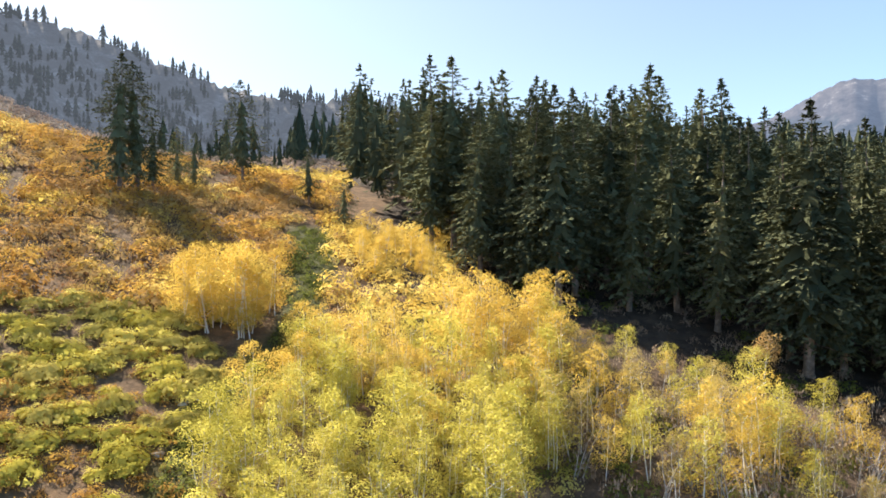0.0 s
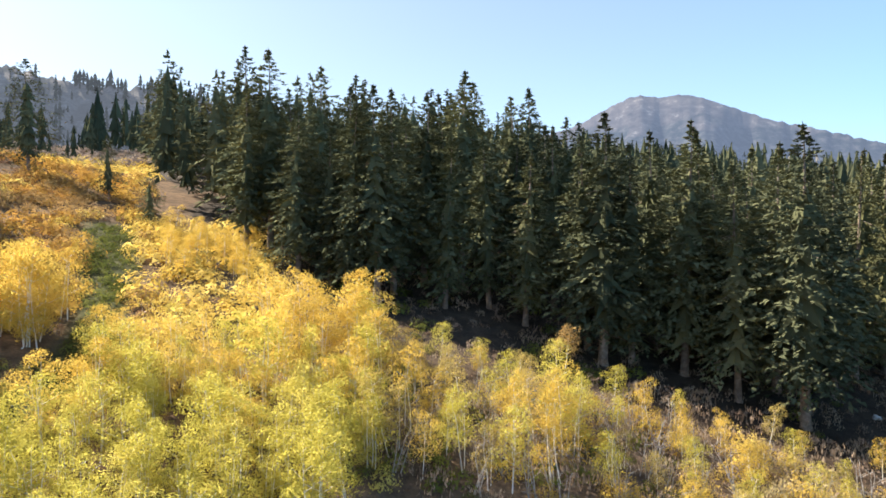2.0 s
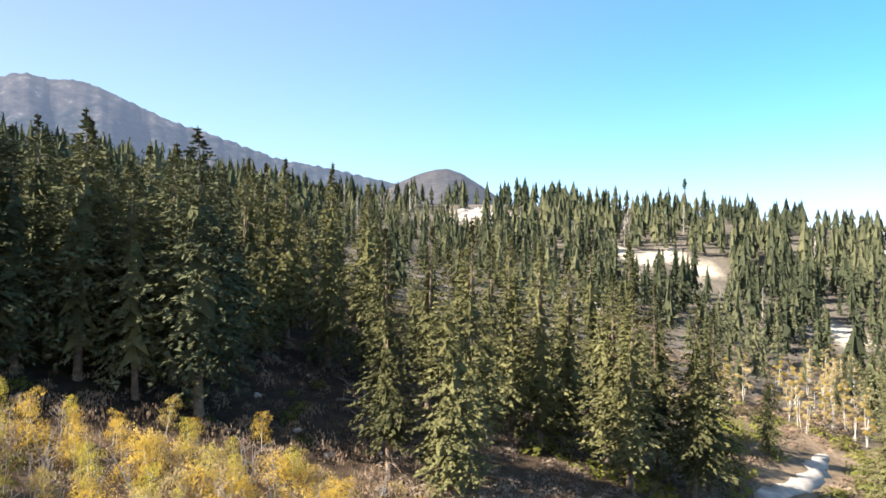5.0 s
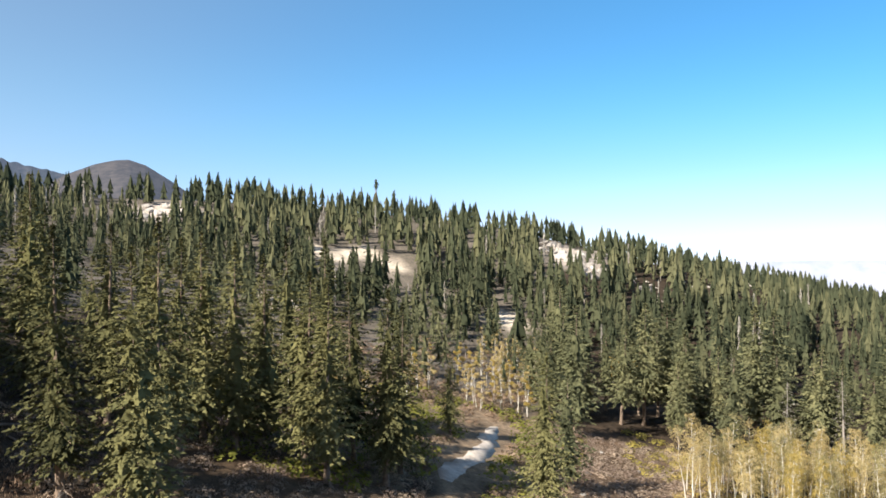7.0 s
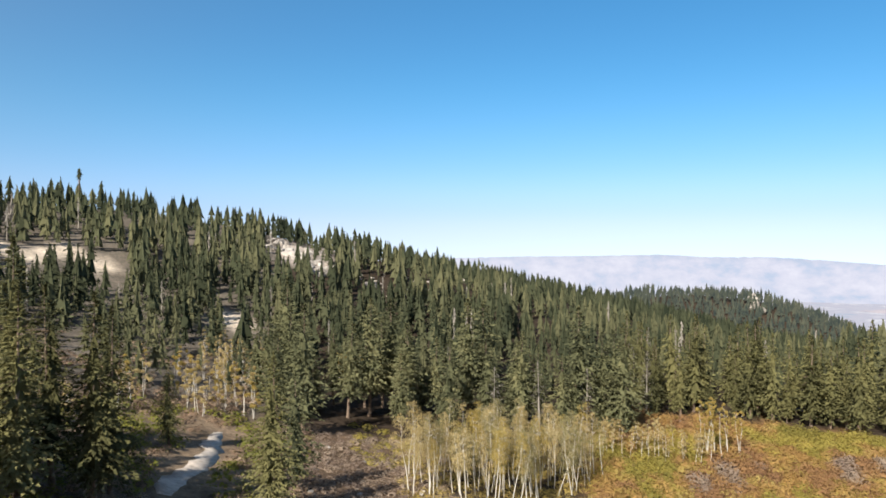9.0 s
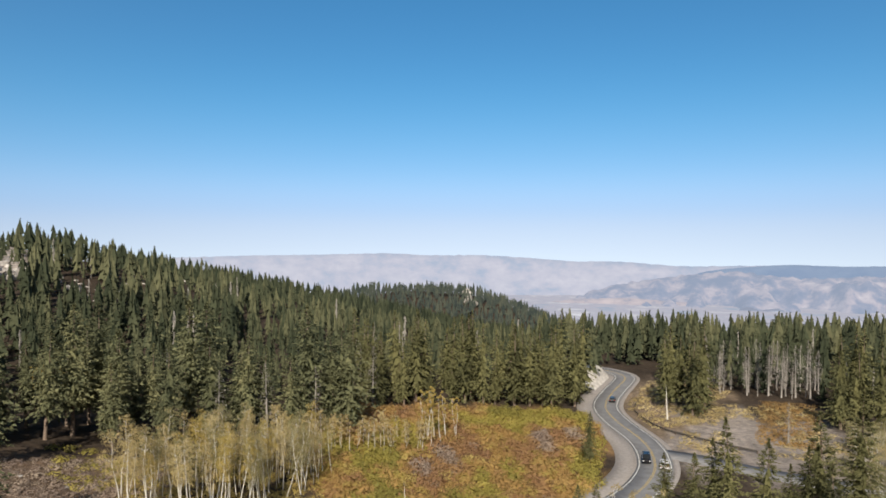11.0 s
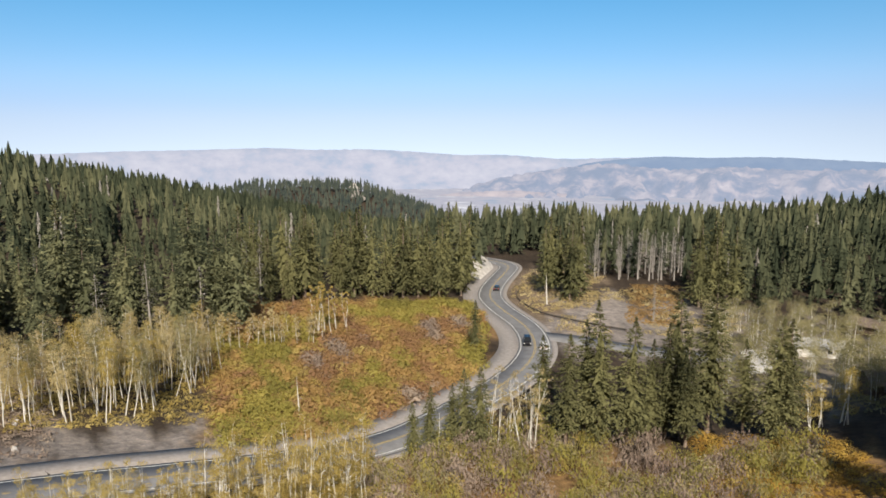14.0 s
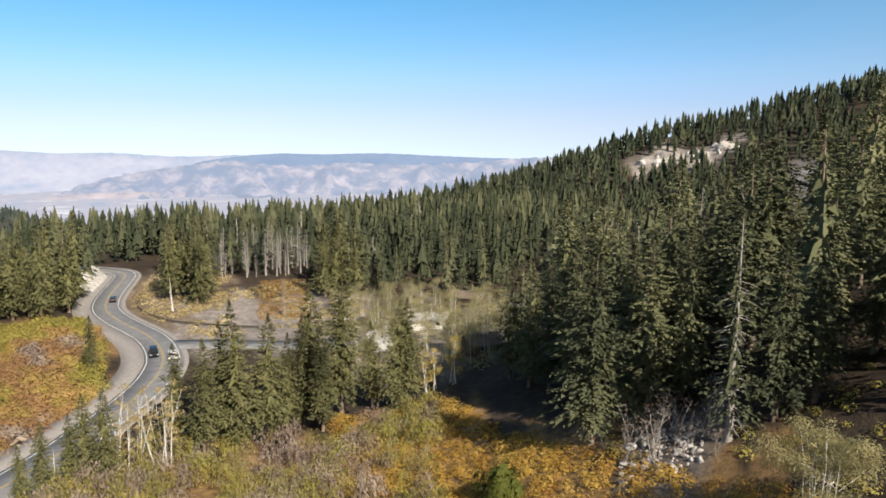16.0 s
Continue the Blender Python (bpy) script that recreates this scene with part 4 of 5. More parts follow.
x, y, az, d = jittered(rng, -206, -46, 60, 262, 6.7, wood_keep)
upper = jittered(rng, -46, 10, 60, 215, 5.6, wood_keep)
x, y, az, d = (np.concatenate(pair) for pair in zip((x, y, az, d), upper))
ok = listed(x, y)
ok &= ~((az <= -72) & (az > -92) & (rng.random(len(x)) < 0.55))
ok &= ~((az <= -173) & (rng.random(len(x)) < 0.15))
ok &= ~((az <= -92) & (az > -121) & (rng.random(len(x)) < np.where(d < 186, 0.42, 0.25)))
ok &= ~((az <= -46) & (az > -72) & (rng.random(len(x)) < np.interp(az, [-66, -48], [0.68, 0.35])))
x, y, az, d = x[ok], y[ok], az[ok], d[ok]
front = d < np.where(az > -46, 108, np.where(az > -92, 132, np.where(az > -121, 186, np.where(az > -161, 232, np.where(az > -174, 200, 120)))))
# stands lying in shade get the darker needle copy, the others the sunlit one
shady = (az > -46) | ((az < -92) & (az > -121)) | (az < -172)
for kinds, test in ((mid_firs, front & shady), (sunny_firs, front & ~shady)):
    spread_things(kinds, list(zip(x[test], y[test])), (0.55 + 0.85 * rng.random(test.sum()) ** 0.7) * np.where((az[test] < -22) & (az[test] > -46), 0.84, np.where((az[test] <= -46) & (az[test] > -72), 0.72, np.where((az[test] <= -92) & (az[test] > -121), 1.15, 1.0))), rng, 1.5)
deep = [conifer_crown(rng, 20.0, rng.uniform(3.6, 4.8), 18, 6, 3, 0.2, 1.0, 0.34, rng.uniform(0.55, 0.8), 0.4, 0.9) for _ in range(8)]
x, y = x[~front], y[~front]
i = in_sight(x, y, 22.0, 0.0) & ((np.hypot(x, y) < 130) | in_sight(x, y, 24.0, 0.0))
x, y = x[i], y[i]
keep = (rng.random(len(x)) < 0.75) | (np.hypot(x, y) < 130)
x, y = x[keep], y[keep]
short = np.where(np.degrees(np.arctan2(-x, y)) < -22, 0.7, 1.0)
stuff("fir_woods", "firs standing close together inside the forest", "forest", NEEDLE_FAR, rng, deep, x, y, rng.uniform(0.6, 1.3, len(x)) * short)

# far woods
far_small = [conifer_crown(rng, 18.0, rng.uniform(2.7, 4.0), 11, 5, 2, rng.uniform(0.04, 0.2), 1.3, 0.36, rng.uniform(0.65, 0.95), 0.75, 0.98) for _ in range(12)]
medium = [conifer_crown(rng, 18.0, rng.uniform(2.7, 3.9), 9, 5, 1, rng.uniform(0.04, 0.2), 1.5, 0.4, rng.uniform(0.7, 1.0), 0.9, 1.0) for _ in range(12)]
tiny = [conifer_crown(rng, 16.0, rng.uniform(2.6, 3.8), 6, 4, 1, rng.uniform(0.03, 0.15), 1.5, 0.45, rng.uniform(0.7, 1.0), 1.0, 1.0) for _ in range(12)]


def clearing(az, d):
    bare = np.zeros(az.shape, bool)
    for a0, a1, d0, d1 in ((-83, -74.5, 285, 360), (-91.5, -88.4, 236, 284), (-73, -70, 205, 245), (-94.4, -92.6, 400, 470), (-96.4, -94, 375, 440), (-98.4, -96, 345, 410), (-102.6, -100, 330, 400), (-106, -103.6, 345, 420), (-190.5, -182.5, 565, 610), (-195.6, -193.6, 380, 540), (-66, -61.5, 370, 432)):
        bare |= (az > a0) & (az < a1) & (d > d0) & (d < d1)
    return bare


def far_keep(az, d):
    n = np.sin(az * 0.9 + d * 0.02) + np.sin(az * 0.31 - d * 0.045) * 0.7
    ok = ~clearing(az, d) & (n > -1.4)
    ok &= ~((az > -121) & (d < 215))
    ok &= ~((az <= -121) & (az > -141) & (d < 250))
    ok &= ~((az <= -141) & (az > -146) & (d < 295))
    ok &= ~((az <= -146) & (az > -161) & (d < np.interp(az, [-161, -157, -146], [225, 240, 262])))
    ok &= ~((az <= -161) & (d < 215))
    return ok


x, y, az, d = jittered(rng, -206, -40, 140, 430, 6.5, far_keep)
sparse = rng.random(len(x)) < np.where((az > -92) & (az < -55), 0.74 + 0.38 * np.sin(az * 1.1 + d * 0.03) * np.sin(d * 0.07 - az * 0.4), np.where(az > -104, 0.8, 0.9))
sparse &= in_sight(x, y, 18.0)
x, y = x[sparse], y[sparse]
d = np.hypot(x, y)
pale_few = rng.random(len(x)) < 0.025
closer = [conifer_crown(rng, 18.0, rng.uniform(3.1, 4.4), 14, 6, 3, rng.uniform(0.04, 0.14), 1.1, 0.36, rng.uniform(0.6, 0.9), 0.55, 0.95) for _ in range(10)]
def lower(az):
    """Where the wood is young, its trees stay lower."""
    return np.where(az > -64, 0.62, np.where((az < -112) & (az > -136), 0.72, 1.0))


for test, kinds in ((d < 262, closer), ((d >= 262) & (d < 330), far_small), (d >= 330, medium)):
    i = test & ~pale_few
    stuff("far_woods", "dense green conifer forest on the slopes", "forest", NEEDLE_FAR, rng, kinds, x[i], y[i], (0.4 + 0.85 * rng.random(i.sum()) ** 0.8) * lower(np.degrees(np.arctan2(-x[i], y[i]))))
thin = [np.concatenate([skirts(rng, 17.0, 0.8, 8, 4, 0.3, 0.5, 0.4)[::3], skirts(rng, 16.0, 0.25, 2, 3, 0.0, 0.1, 0.2)]) for _ in range(4)]
stuff("dead_woods", "grey dead conifers standing in the forest", "forest", NEEDLE_GREY, rng, thin, x[pale_few], y[pale_few], rng.uniform(0.6, 1.1, pale_few.sum()))
x, y, az, d = jittered(rng, -206, -40, 430, 800, 7.8, far_keep)
sparse = rng.random(len(x)) < np.where((az > -92) & (az < -55), 0.52 + 0.38 * np.sin(az * 1.1 + d * 0.02) * np.sin(d * 0.05 - az * 0.4), np.where(az > -118, 0.6, 0.85))
sparse &= in_sight(x, y, 18.0)
x, y = x[sparse], y[sparse]
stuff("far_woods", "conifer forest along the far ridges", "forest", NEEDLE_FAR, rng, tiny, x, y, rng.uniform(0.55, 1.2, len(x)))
x, y, az, d = jittered(rng, -140, -112, 1040, 1330, 8.5)
i = in_sight(x, y, 16.0, 0.0)
x, y = x[i], y[i]
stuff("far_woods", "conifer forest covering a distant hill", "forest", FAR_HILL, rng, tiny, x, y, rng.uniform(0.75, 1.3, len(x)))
x, y, az, d = jittered(rng, 0, 22, 205, 300, 7.0, lambda az, d: np.sin(az * 1.1 + d * 0.03) + np.sin(d * 0.05 - az * 0.6) > -0.2)
pick_row, pick_col = np.minimum(9, (rng.random(2600) ** 0.75 * 9.5).astype(int)), rng.integers(0, ROCKY.shape[1], 2600)
blend = rng.random((2600, 1))
stout = [conifer_crown(rng, 15.0, rng.uniform(3.4, 4.8), 7, 5, 1, 0.04, 1.6, 0.45, rng.uniform(0.55, 0.8), 0.9, 1.0) for _ in range(10)]
seat = ROCKY[pick_row, pick_col] * blend + ROCKY[np.maximum(pick_row - 1, 0), pick_col] * (1 - blend)
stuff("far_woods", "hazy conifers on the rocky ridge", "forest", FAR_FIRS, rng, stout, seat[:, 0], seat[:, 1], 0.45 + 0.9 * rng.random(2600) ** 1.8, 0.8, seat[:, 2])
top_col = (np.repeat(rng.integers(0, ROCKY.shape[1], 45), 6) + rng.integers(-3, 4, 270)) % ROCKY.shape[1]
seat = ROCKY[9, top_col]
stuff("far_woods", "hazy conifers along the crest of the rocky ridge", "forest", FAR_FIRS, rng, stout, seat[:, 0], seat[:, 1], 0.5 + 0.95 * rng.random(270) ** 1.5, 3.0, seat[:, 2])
stuff("far_woods", "sparse conifers on a rocky hazy ridge", "forest", NEEDLE_FAR, rng, medium, x, y, (0.25 + 0.55 * rng.random(len(x)) ** 1.5) * np.where(np.degrees(np.arctan2(-x, y)) < 13, 1.5, 1.0))
x, y, az, d = jittered(rng, -50, 0, 215, 420, 10.0)
i = in_sight(x, y, 22.0, 14.0)
x, y = x[i], y[i]
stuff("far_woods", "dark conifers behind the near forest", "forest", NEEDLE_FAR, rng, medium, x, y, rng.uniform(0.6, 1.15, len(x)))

# ---- aspens ----
def in_gully(az, d, wide=1.7):
    return (np.abs(az - gully_bearing(d)) < wide) & (d < 106)


rng = np.random.default_rng(23)
gold = []
for k in range(8):
    w, c = aspen_parts(rng, 6.5, 2.0, 64, 48, 0.064, stems=3 if k % 2 else 2, bare=0.12, spread=0.26)
    gold.append(make_tree("golden_aspen", w, c, BARK_WHITE, GOLD if k < 3 else LIME, "young golden aspen with pale slender stems" if k < 3 else "young aspen turning from lime green to gold", "aspen", "golden aspens on the slope"))
GROVES = [  # bearing from, to, distance from, to, spacing, lowest and highest tree
    (1, 21, 34, 61, 2.4, 3.8, 5.2), (-9, 1, 38, 52, 2.5, 4.0, 5.4), (-10, 1, 52, 66, 2.8, 5.4, 7.0), (13.2, 20.5, 60, 70, 2.0, 3.6, 7.2), (0, 7, 80, 100, 3.2, 2.6, 4.4)]
places, tall = [], []
for a0, a1, d0, d1, gap, h0, h1 in GROVES:
    x, y, az, d = jittered(rng, a0, a1, d0, d1, gap, lambda az, d: ~in_gully(az, d, 2.3) & ((d > 61) | (az < np.interp(d, [34, 42, 50, 56, 62], [21, 20, 16, 12, 8.5]))))
    places += list(zip(x, y))
    tall += list(rng.uniform(h0, h1, len(x)) / 6.5)
rim = np.array([math.hypot(px, py) + 6 * rng.normal() for px, py in places]) > 54
for kinds, test in ((gold[:3], rim), (gold[3:], ~rim)):
    i = np.where(test)[0]
    spread_things(kinds, [places[k] for k in i], [tall[k] for k in i], rng, 3)
spaced = []
for k in range(6):
    w, c = aspen_parts(rng, 6.5, 1.8, 48, 48, 0.059, stems=1 + k % 2, bare=0.24, lean=0.06, spread=0.27)
    spaced.append(make_tree("golden_aspen", w, c, BARK_WHITE, (GOLD, STRAW, LIME)[k % 3], "golden aspen with a rounded crown on a bare white trunk", "aspen", "spaced aspens below the firs"))
places, tall = [], []
for a0, a1, d0, d1, gap, h0, h1 in ((-26, -9, 45, 56, 2.7, 3.8, 6.4), (-26, -9, 56, 64, 3.2, 3.0, 5.0), (-50, -26, 46, 63, 3.3, 2.2, 4.3), (-60, -50, 45, 58, 3.6, 1.8, 3.4)):
    x, y, az, d = jittered(rng, a0, a1, d0, d1, gap)
    places += list(zip(x, y))
    tall += list((h0 + (h1 - h0) * rng.random(len(x)) ** 1.3) / 6.5)
spread_things(spaced, places, tall, rng, 4)
pale = []
for k in range(5):
    w, c = aspen_parts(rng, 12.0, 1.45, 60, 22, 0.08, stems=1, bare=0.42, lean=0.06, spread=0.3)
    pale.append(make_tree("white_aspen", w, c, BARK_WHITE, (PALE, SAGE, PALE, SAGE, STRAW)[k], "tall white-trunked aspen with thin pale yellow leaves", "aspen", "white aspens by the meadow"))
x, y, az, d = jittered(rng, -120, -104, 108, 150, 2.9, lambda az, d: (d > np.interp(az, [-120, -113, -104], [138, 112, 112])) & (d < np.interp(az, [-120, -112, -104], [152, 148, 128])))
spread_things(pale, list(zip(x, y)), rng.uniform(0.7, 1.12, len(x)), rng, 4)

# ---- brush ----
wide_mound = [dome_leaves(rng, 1.7, 2.0, 300, 0.09, 0.0, 0.06) for _ in range(6)]
far_mound = [dome_leaves(rng, 1.15, 1.4, 230, 0.085, 0.4, 0.04) for _ in range(6)]
bush = [dome_leaves(rng, 1.15, 1.4, 240, 0.085, 0.0, 0.1) for _ in range(6)]
willow = [dome_leaves(rng, 2.3, 1.5, 380, 0.066, 2.0, 0.1) for _ in range(6)]
twiggy = [dome_leaves(rng, 1.2, 1.2, 100, 0.06, 4.5) for _ in range(6)]
low = [dome_leaves(rng, 0.75, 1.4, 90, 0.13, 0.25, 0.05) for _ in range(6)]

fine_low = [dome_leaves(rng, 0.75, 1.4, 170, 0.075, 0.6, 0.05) for _ in range(6)]


def cover_stuff(name, label, leaf, az0, az1, d0, d1, spacing, size, templates, keep=None):
    x, y, az, d = jittered(rng, az0, az1, d0, d1, spacing, keep)
    stuff(name, label, "shrub", leaf, rng, templates, x, y, rng.uniform(size * 0.5, size * 1.4, len(x)))


def blotch(level, seed, k=1.0):
    """A test that keeps irregular patches."""
    def test(az, d):
        return np.sin(az * 0.9 * k + seed) + np.sin(d * 0.16 * k + az * 0.3 * k + seed * 2) + np.sin(az * 0.37 * k - d * 0.09 * k + seed * 3) > level
    return test


def dry(test):
    """The same patches, but none in the gully."""
    return lambda az, d: test(az, d) & ~in_gully(az, d, 2.0)


TRACK_BEARING, TRACK_DIST = (-85.4, -86.2, -87.1, -88.0, -88.9, -89.6), (92, 98, 106, 116, 127, 134)


def off_track(test):
    """The same patches, but none on the dirt track."""
    return lambda az, d: test(az, d) & ((d < 90) | (d > 138) | (np.abs(az - np.interp(d, TRACK_DIST, TRACK_BEARING)) > 2.0))


cover_stuff("orange_brush", "orange and gold autumn brush on the hillside", ORANGE, 8, 42, 68, 150, 2.9, 0.9, wide_mound, dry(blotch(-0.9, 1)))
cover_stuff("rust_brush", "rust and mauve leafless brush on the hillside", RUST, 8, 42, 66, 150, 3.4, 0.7, far_mound, dry(blotch(-0.6, 7)))
cover_stuff("gold_brush", "golden brush on the hillside", GOLD, 8, 42, 66, 150, 3.6, 0.85, wide_mound, dry(blotch(0.5, 4)))
cover_stuff("amber_brush", "amber and brown brush on the hillside", AMBER, 8, 42, 66, 150, 3.2, 0.85, wide_mound, dry(blotch(-0.6, 2)))
cover_stuff("olive_brush", "grey green scrub on the rocky ridge", MAUVE, 2, 40, 190, 330, 6.0, 2.2, low)
cover_stuff("orange_brush", "rust and gold scrub along the crest", RUST, 16, 42, 146, 225, 3.2, 1.5, low)
cover_stuff("gold_brush", "golden scrub on the bench below the ridge", GOLD, 7.5, 18, 150, 215, 3.2, 1.4, low)
cover_stuff("gold_grass", "dry gold and rust grass between the bushes", ORANGE, 20.5, 42, 24, 60, 1.8, 0.6, far_mound)
cover_stuff("green_sedge", "green sedge along the shaded gully", GREEN, 7.5, 23, 40, 104, 1.5, 0.62, far_mound, in_gully)
cover_stuff("gold_brush", "golden brush among the trees", GOLD, -2, 9, 62, 112, 2.9, 1.0, wide_mound)
cover_stuff("gold_brush", "yellow and green undergrowth beneath the aspens", LIME, -10, 19, 33, 60, 2.6, 0.8, bush, dry(blotch(-9, 0)))
cover_stuff("green_sedge", "dark green undergrowth between the aspens", GREEN, -34, -6, 44, 62, 2.2, 0.7, far_mound, blotch(-0.6, 3, 2))
cover_stuff("tan_brush", "dry tan undergrowth beneath the aspens", TAN, -60, -8, 44, 70, 2.3, 0.95, twiggy, lambda az, d: d < np.interp(az, [-60, -46, -30, -8], [70, 68, 66, 64]))


def meadow_band(low_level, high_level):
    """Broad patches of the meadow, one kind of willow in each, olive along its rim."""
    def test(az, d):
        n = np.sin(az * 0.8 + d * 0.04 + 1) + np.sin(d * 0.12 + az * 0.3) + 0.8 * np.sin(az * 2.1 - d * 0.17) + np.where((d > 184) & (az < -129), 1.6, 0) + np.where(d < 112, 1.3, 0) + np.where(az > -125, 1.5, 0)
        return (n > low_level) & (n <= high_level)
    return test


for name, label, leaf, n0, n1 in (("mauve_meadow", "grey mauve leafless willows in the meadow", MAUVE, -9, -1.5), ("rust_meadow", "rust and mauve low willows covering the meadow", RUST, -1.7, -0.2),
                                  ("straw_meadow", "straw gold low willows covering the meadow", STRAW, -0.4, 0.15), ("orange_meadow", "amber and orange low willows covering the meadow", AMBER, 0.0, 1.15),
                                  ("olive_meadow", "olive green willows edging the meadow", OLIVE, 1.05, 9)):
    cover_stuff(name, label, leaf, -141, -119, 97, 205, 2.15, 1.35, far_mound, meadow_band(n0, n1))
cover_stuff("gold_grass", "orange and gold grass and brush before the forest", GRASS_GOLD, -200, -158, 42, 112, 1.9, 0.95, fine_low, lambda az, d: az > np.interp(d, [48, 56, 62, 70, 80, 90, 112], [-205, -197, -189, -183, -177, -172, -168]))
cover_stuff("orange_brush", "rust and orange brush before the forest", ORANGE, -200, -158, 42, 112, 3.0, 0.8, fine_low, lambda az, d: blotch(-0.5, 4)(az, d) & (az > np.interp(d, [48, 56, 62, 70, 80, 90, 112], [-205, -197, -189, -183, -177, -172, -168])))
cover_stuff("gold_grass", "golden brush before the forest", GRASS_GOLD, -178, -158, 60, 112, 2.2, 0.9, fine_low, lambda az, d: blotch(-0.8, 2)(az, d) & (az > np.interp(d, [78, 90, 112], [-178, -172, -168])))
cover_stuff("olive_brush", "olive brush round the boulders", OLIVE, -204, -180, 50, 80, 3.4, 0.8, fine_low, blotch(-0.2, 6))
cover_stuff("olive_brush", "dull green brush among the camp buildings", SAGE, -176, -157, 122, 200, 3.0, 1.1, low, blotch(-0.6, 4))
cover_stuff("mauve_brush", "grey and mauve sagebrush on the open ground", MAUVE, -107, -92, 96, 150, 1.9, 0.8, low)
cover_stuff("olive_brush", "low dark green manzanita below the firs", OLIVE, -106, -93, 128, 160, 3.4, 1.0, low, blotch(0, 5))
cover_stuff("gold_brush", "gold and brown brush under the white aspens", STRAW, -120, -103, 110, 150, 2.4, 1.0, fine_low)
cover_stuff("tan_brush", "tan and gold brush in the hollow", TAN, -96, -70, 92, 225, 3.0, 1.2, low, off_track(blotch(-0.3, 1)))
cover_stuff("olive_brush", "dull green brush in the hollow", GREEN, -96, -64, 80, 152, 3.0, 1.3, low, off_track(blotch(-0.7, 8)))
cover_stuff("amber_brush", "brown brush in the hollow", TAN, -95, -72, 95, 160, 3.8, 1.2, low, off_track(blotch(-0.2, 5)))
cover_stuff("mauve_brush", "grey brush on the open slope below the firs", MAUVE, -84, -54, 58, 100, 2.0, 0.9, fine_low, blotch(-0.9, 3))
cover_stuff("olive_brush", "tan and olive brush inside the road bend", PALE, -150, -141, 176, 262, 3.2, 1.2, low, blotch(-0.6, 6))
cover_stuff("olive_brush", "thin scrub on the open ground beyond the bend", PALE, -161, -146, 172, 250, 3.0, 1.0, low, blotch(0.0, 3))
cover_stuff("orange_brush", "orange brush in the clearing beyond the bend", AMBER, -156.4, -152.6, 186, 238, 2.2, 1.0, low)
cover_stuff("gold_brush", "brown and gold brush at the roadside", PALE, -130, -100, 66, 84, 2.0, 1.2, far_mound)

cover_stuff("pale_brush", "pale dry brush at the thicket's edge", PALE, -66, -40, 44, 63, 2.2, 0.9, fine_low, blotch(-0.8, 2))
cover_stuff("tan_brush", "dry twigs and seedlings on the shaded forest floor", TAN, -62, 0, 66, 98, 2.6, 0.7, twiggy)
cover_stuff("green_sedge", "low green undergrowth on the forest floor", GREEN, -62, 0, 64, 95, 4.5, 0.8, far_mound, blotch(-0.2, 2))

cover_stuff("green_willows", "dull green willows of the roadside thicket", SAGE, -168, -128, 56, 100, 2.9, 1.0, willow, blotch(-0.3, 5))
cover_stuff("mauve_willows", "mauve leafless willows of the roadside thicket", MAUVE, -168, -128, 56, 100, 3.2, 0.95, willow, blotch(0.0, 8))


def bush_things(sources, az0, az1, d0, d1, gap, s0, s1, keep=None):
    """Bushes that stand singly, as things of their own."""
    x, y, az, d = jittered(rng, az0, az1, d0, d1, gap, keep)
    spread_things(sources, list(zip(x, y)), rng.uniform(s0, s1, len(x)), rng, 4)


bush_things(bush_set(4, 1.1, 1.6, 1350, 0.05, LIME, "rounded yellow-green bush on the lower slope", "bushes on the lower slope"), 20.5, 40, 28, 66, 2.2, 0.5, 1.05, blotch(-1.2, 7, 2.2))
bush_things(bush_set(3, 1.2, 1.9, 1500, 0.052, LIME_DULL, "spreading olive green willow bush below the hillside", "bushes on the lower slope"), 16, 40, 48, 70, 3.0, 0.5, 1.1, blotch(-1.0, 2, 1.6))
bush_things(bush_set(3, 1.7, 1.5, 1000, 0.049, GOLD, "golden bush below the dark firs", "golden bushes below the firs", upright=1.0), -54, -18, 44, 61, 3.0, 0.6, 1.4, blotch(-0.9, 6, 2))
bush_things(bush_set(3, 1.3, 1.4, 420, 0.05, PALE, "pale leafless bush at the thicket's lower edge", "pale bushes below the firs", upright=3.0), -58, -38, 45, 60, 3.3, 0.7, 1.3)
bush_things(bush_set(3, 2.4, 1.6, 350, 0.083, OLIVE, "green willow in the roadside thicket", "willows of the roadside thicket", "willow", 2.5), -167, -127, 56, 108, 4.0, 0.8, 1.45, blotch(-0.9, 5))
bush_things(bush_set(3, 2.2, 1.5, 310, 0.077, MAUVE, "mauve leafless willow in the roadside thicket", "willows of the roadside thicket", "willow", 3.5), -167, -127, 56, 108, 4.2, 0.8, 1.5, blotch(-0.7, 8))
bush_things(bush_set(2, 1.9, 1.5, 380, 0.08, STRAW, "gold and brown willow in the roadside thicket", "willows of the roadside thicket", "willow", 2.0), -168, -127, 58, 108, 6.5, 0.8, 1.3, blotch(-0.4, 2))


# ---- more aspens ----
def grove(sources, rows, unit_height, lean=3.0):
    """Trees of one kind in sectors: bearing from, to, distance from, to, spacing, lowest and highest tree."""
    pts, sz = [], []
    for a0, a1, d0, d1, gap, h0, h1 in rows:
        x, y, az, d = jittered(rng, a0, a1, d0, d1, gap)
        pts += list(zip(x, y))
        sz += list(rng.uniform(h0, h1, len(x)) / unit_height)
    spread_things(sources, pts, sz, rng, lean)


def aspen_set(count, leaf, label, group, h, r, clumps, per, size, name="aspen_tree", **more):
    out = []
    for _ in range(count):
        w, c = aspen_parts(rng, h, r, clumps, per, size, **more)
        out.append(make_tree(name, w, c, BARK_WHITE, leaf, label, "aspen", group))
    return out


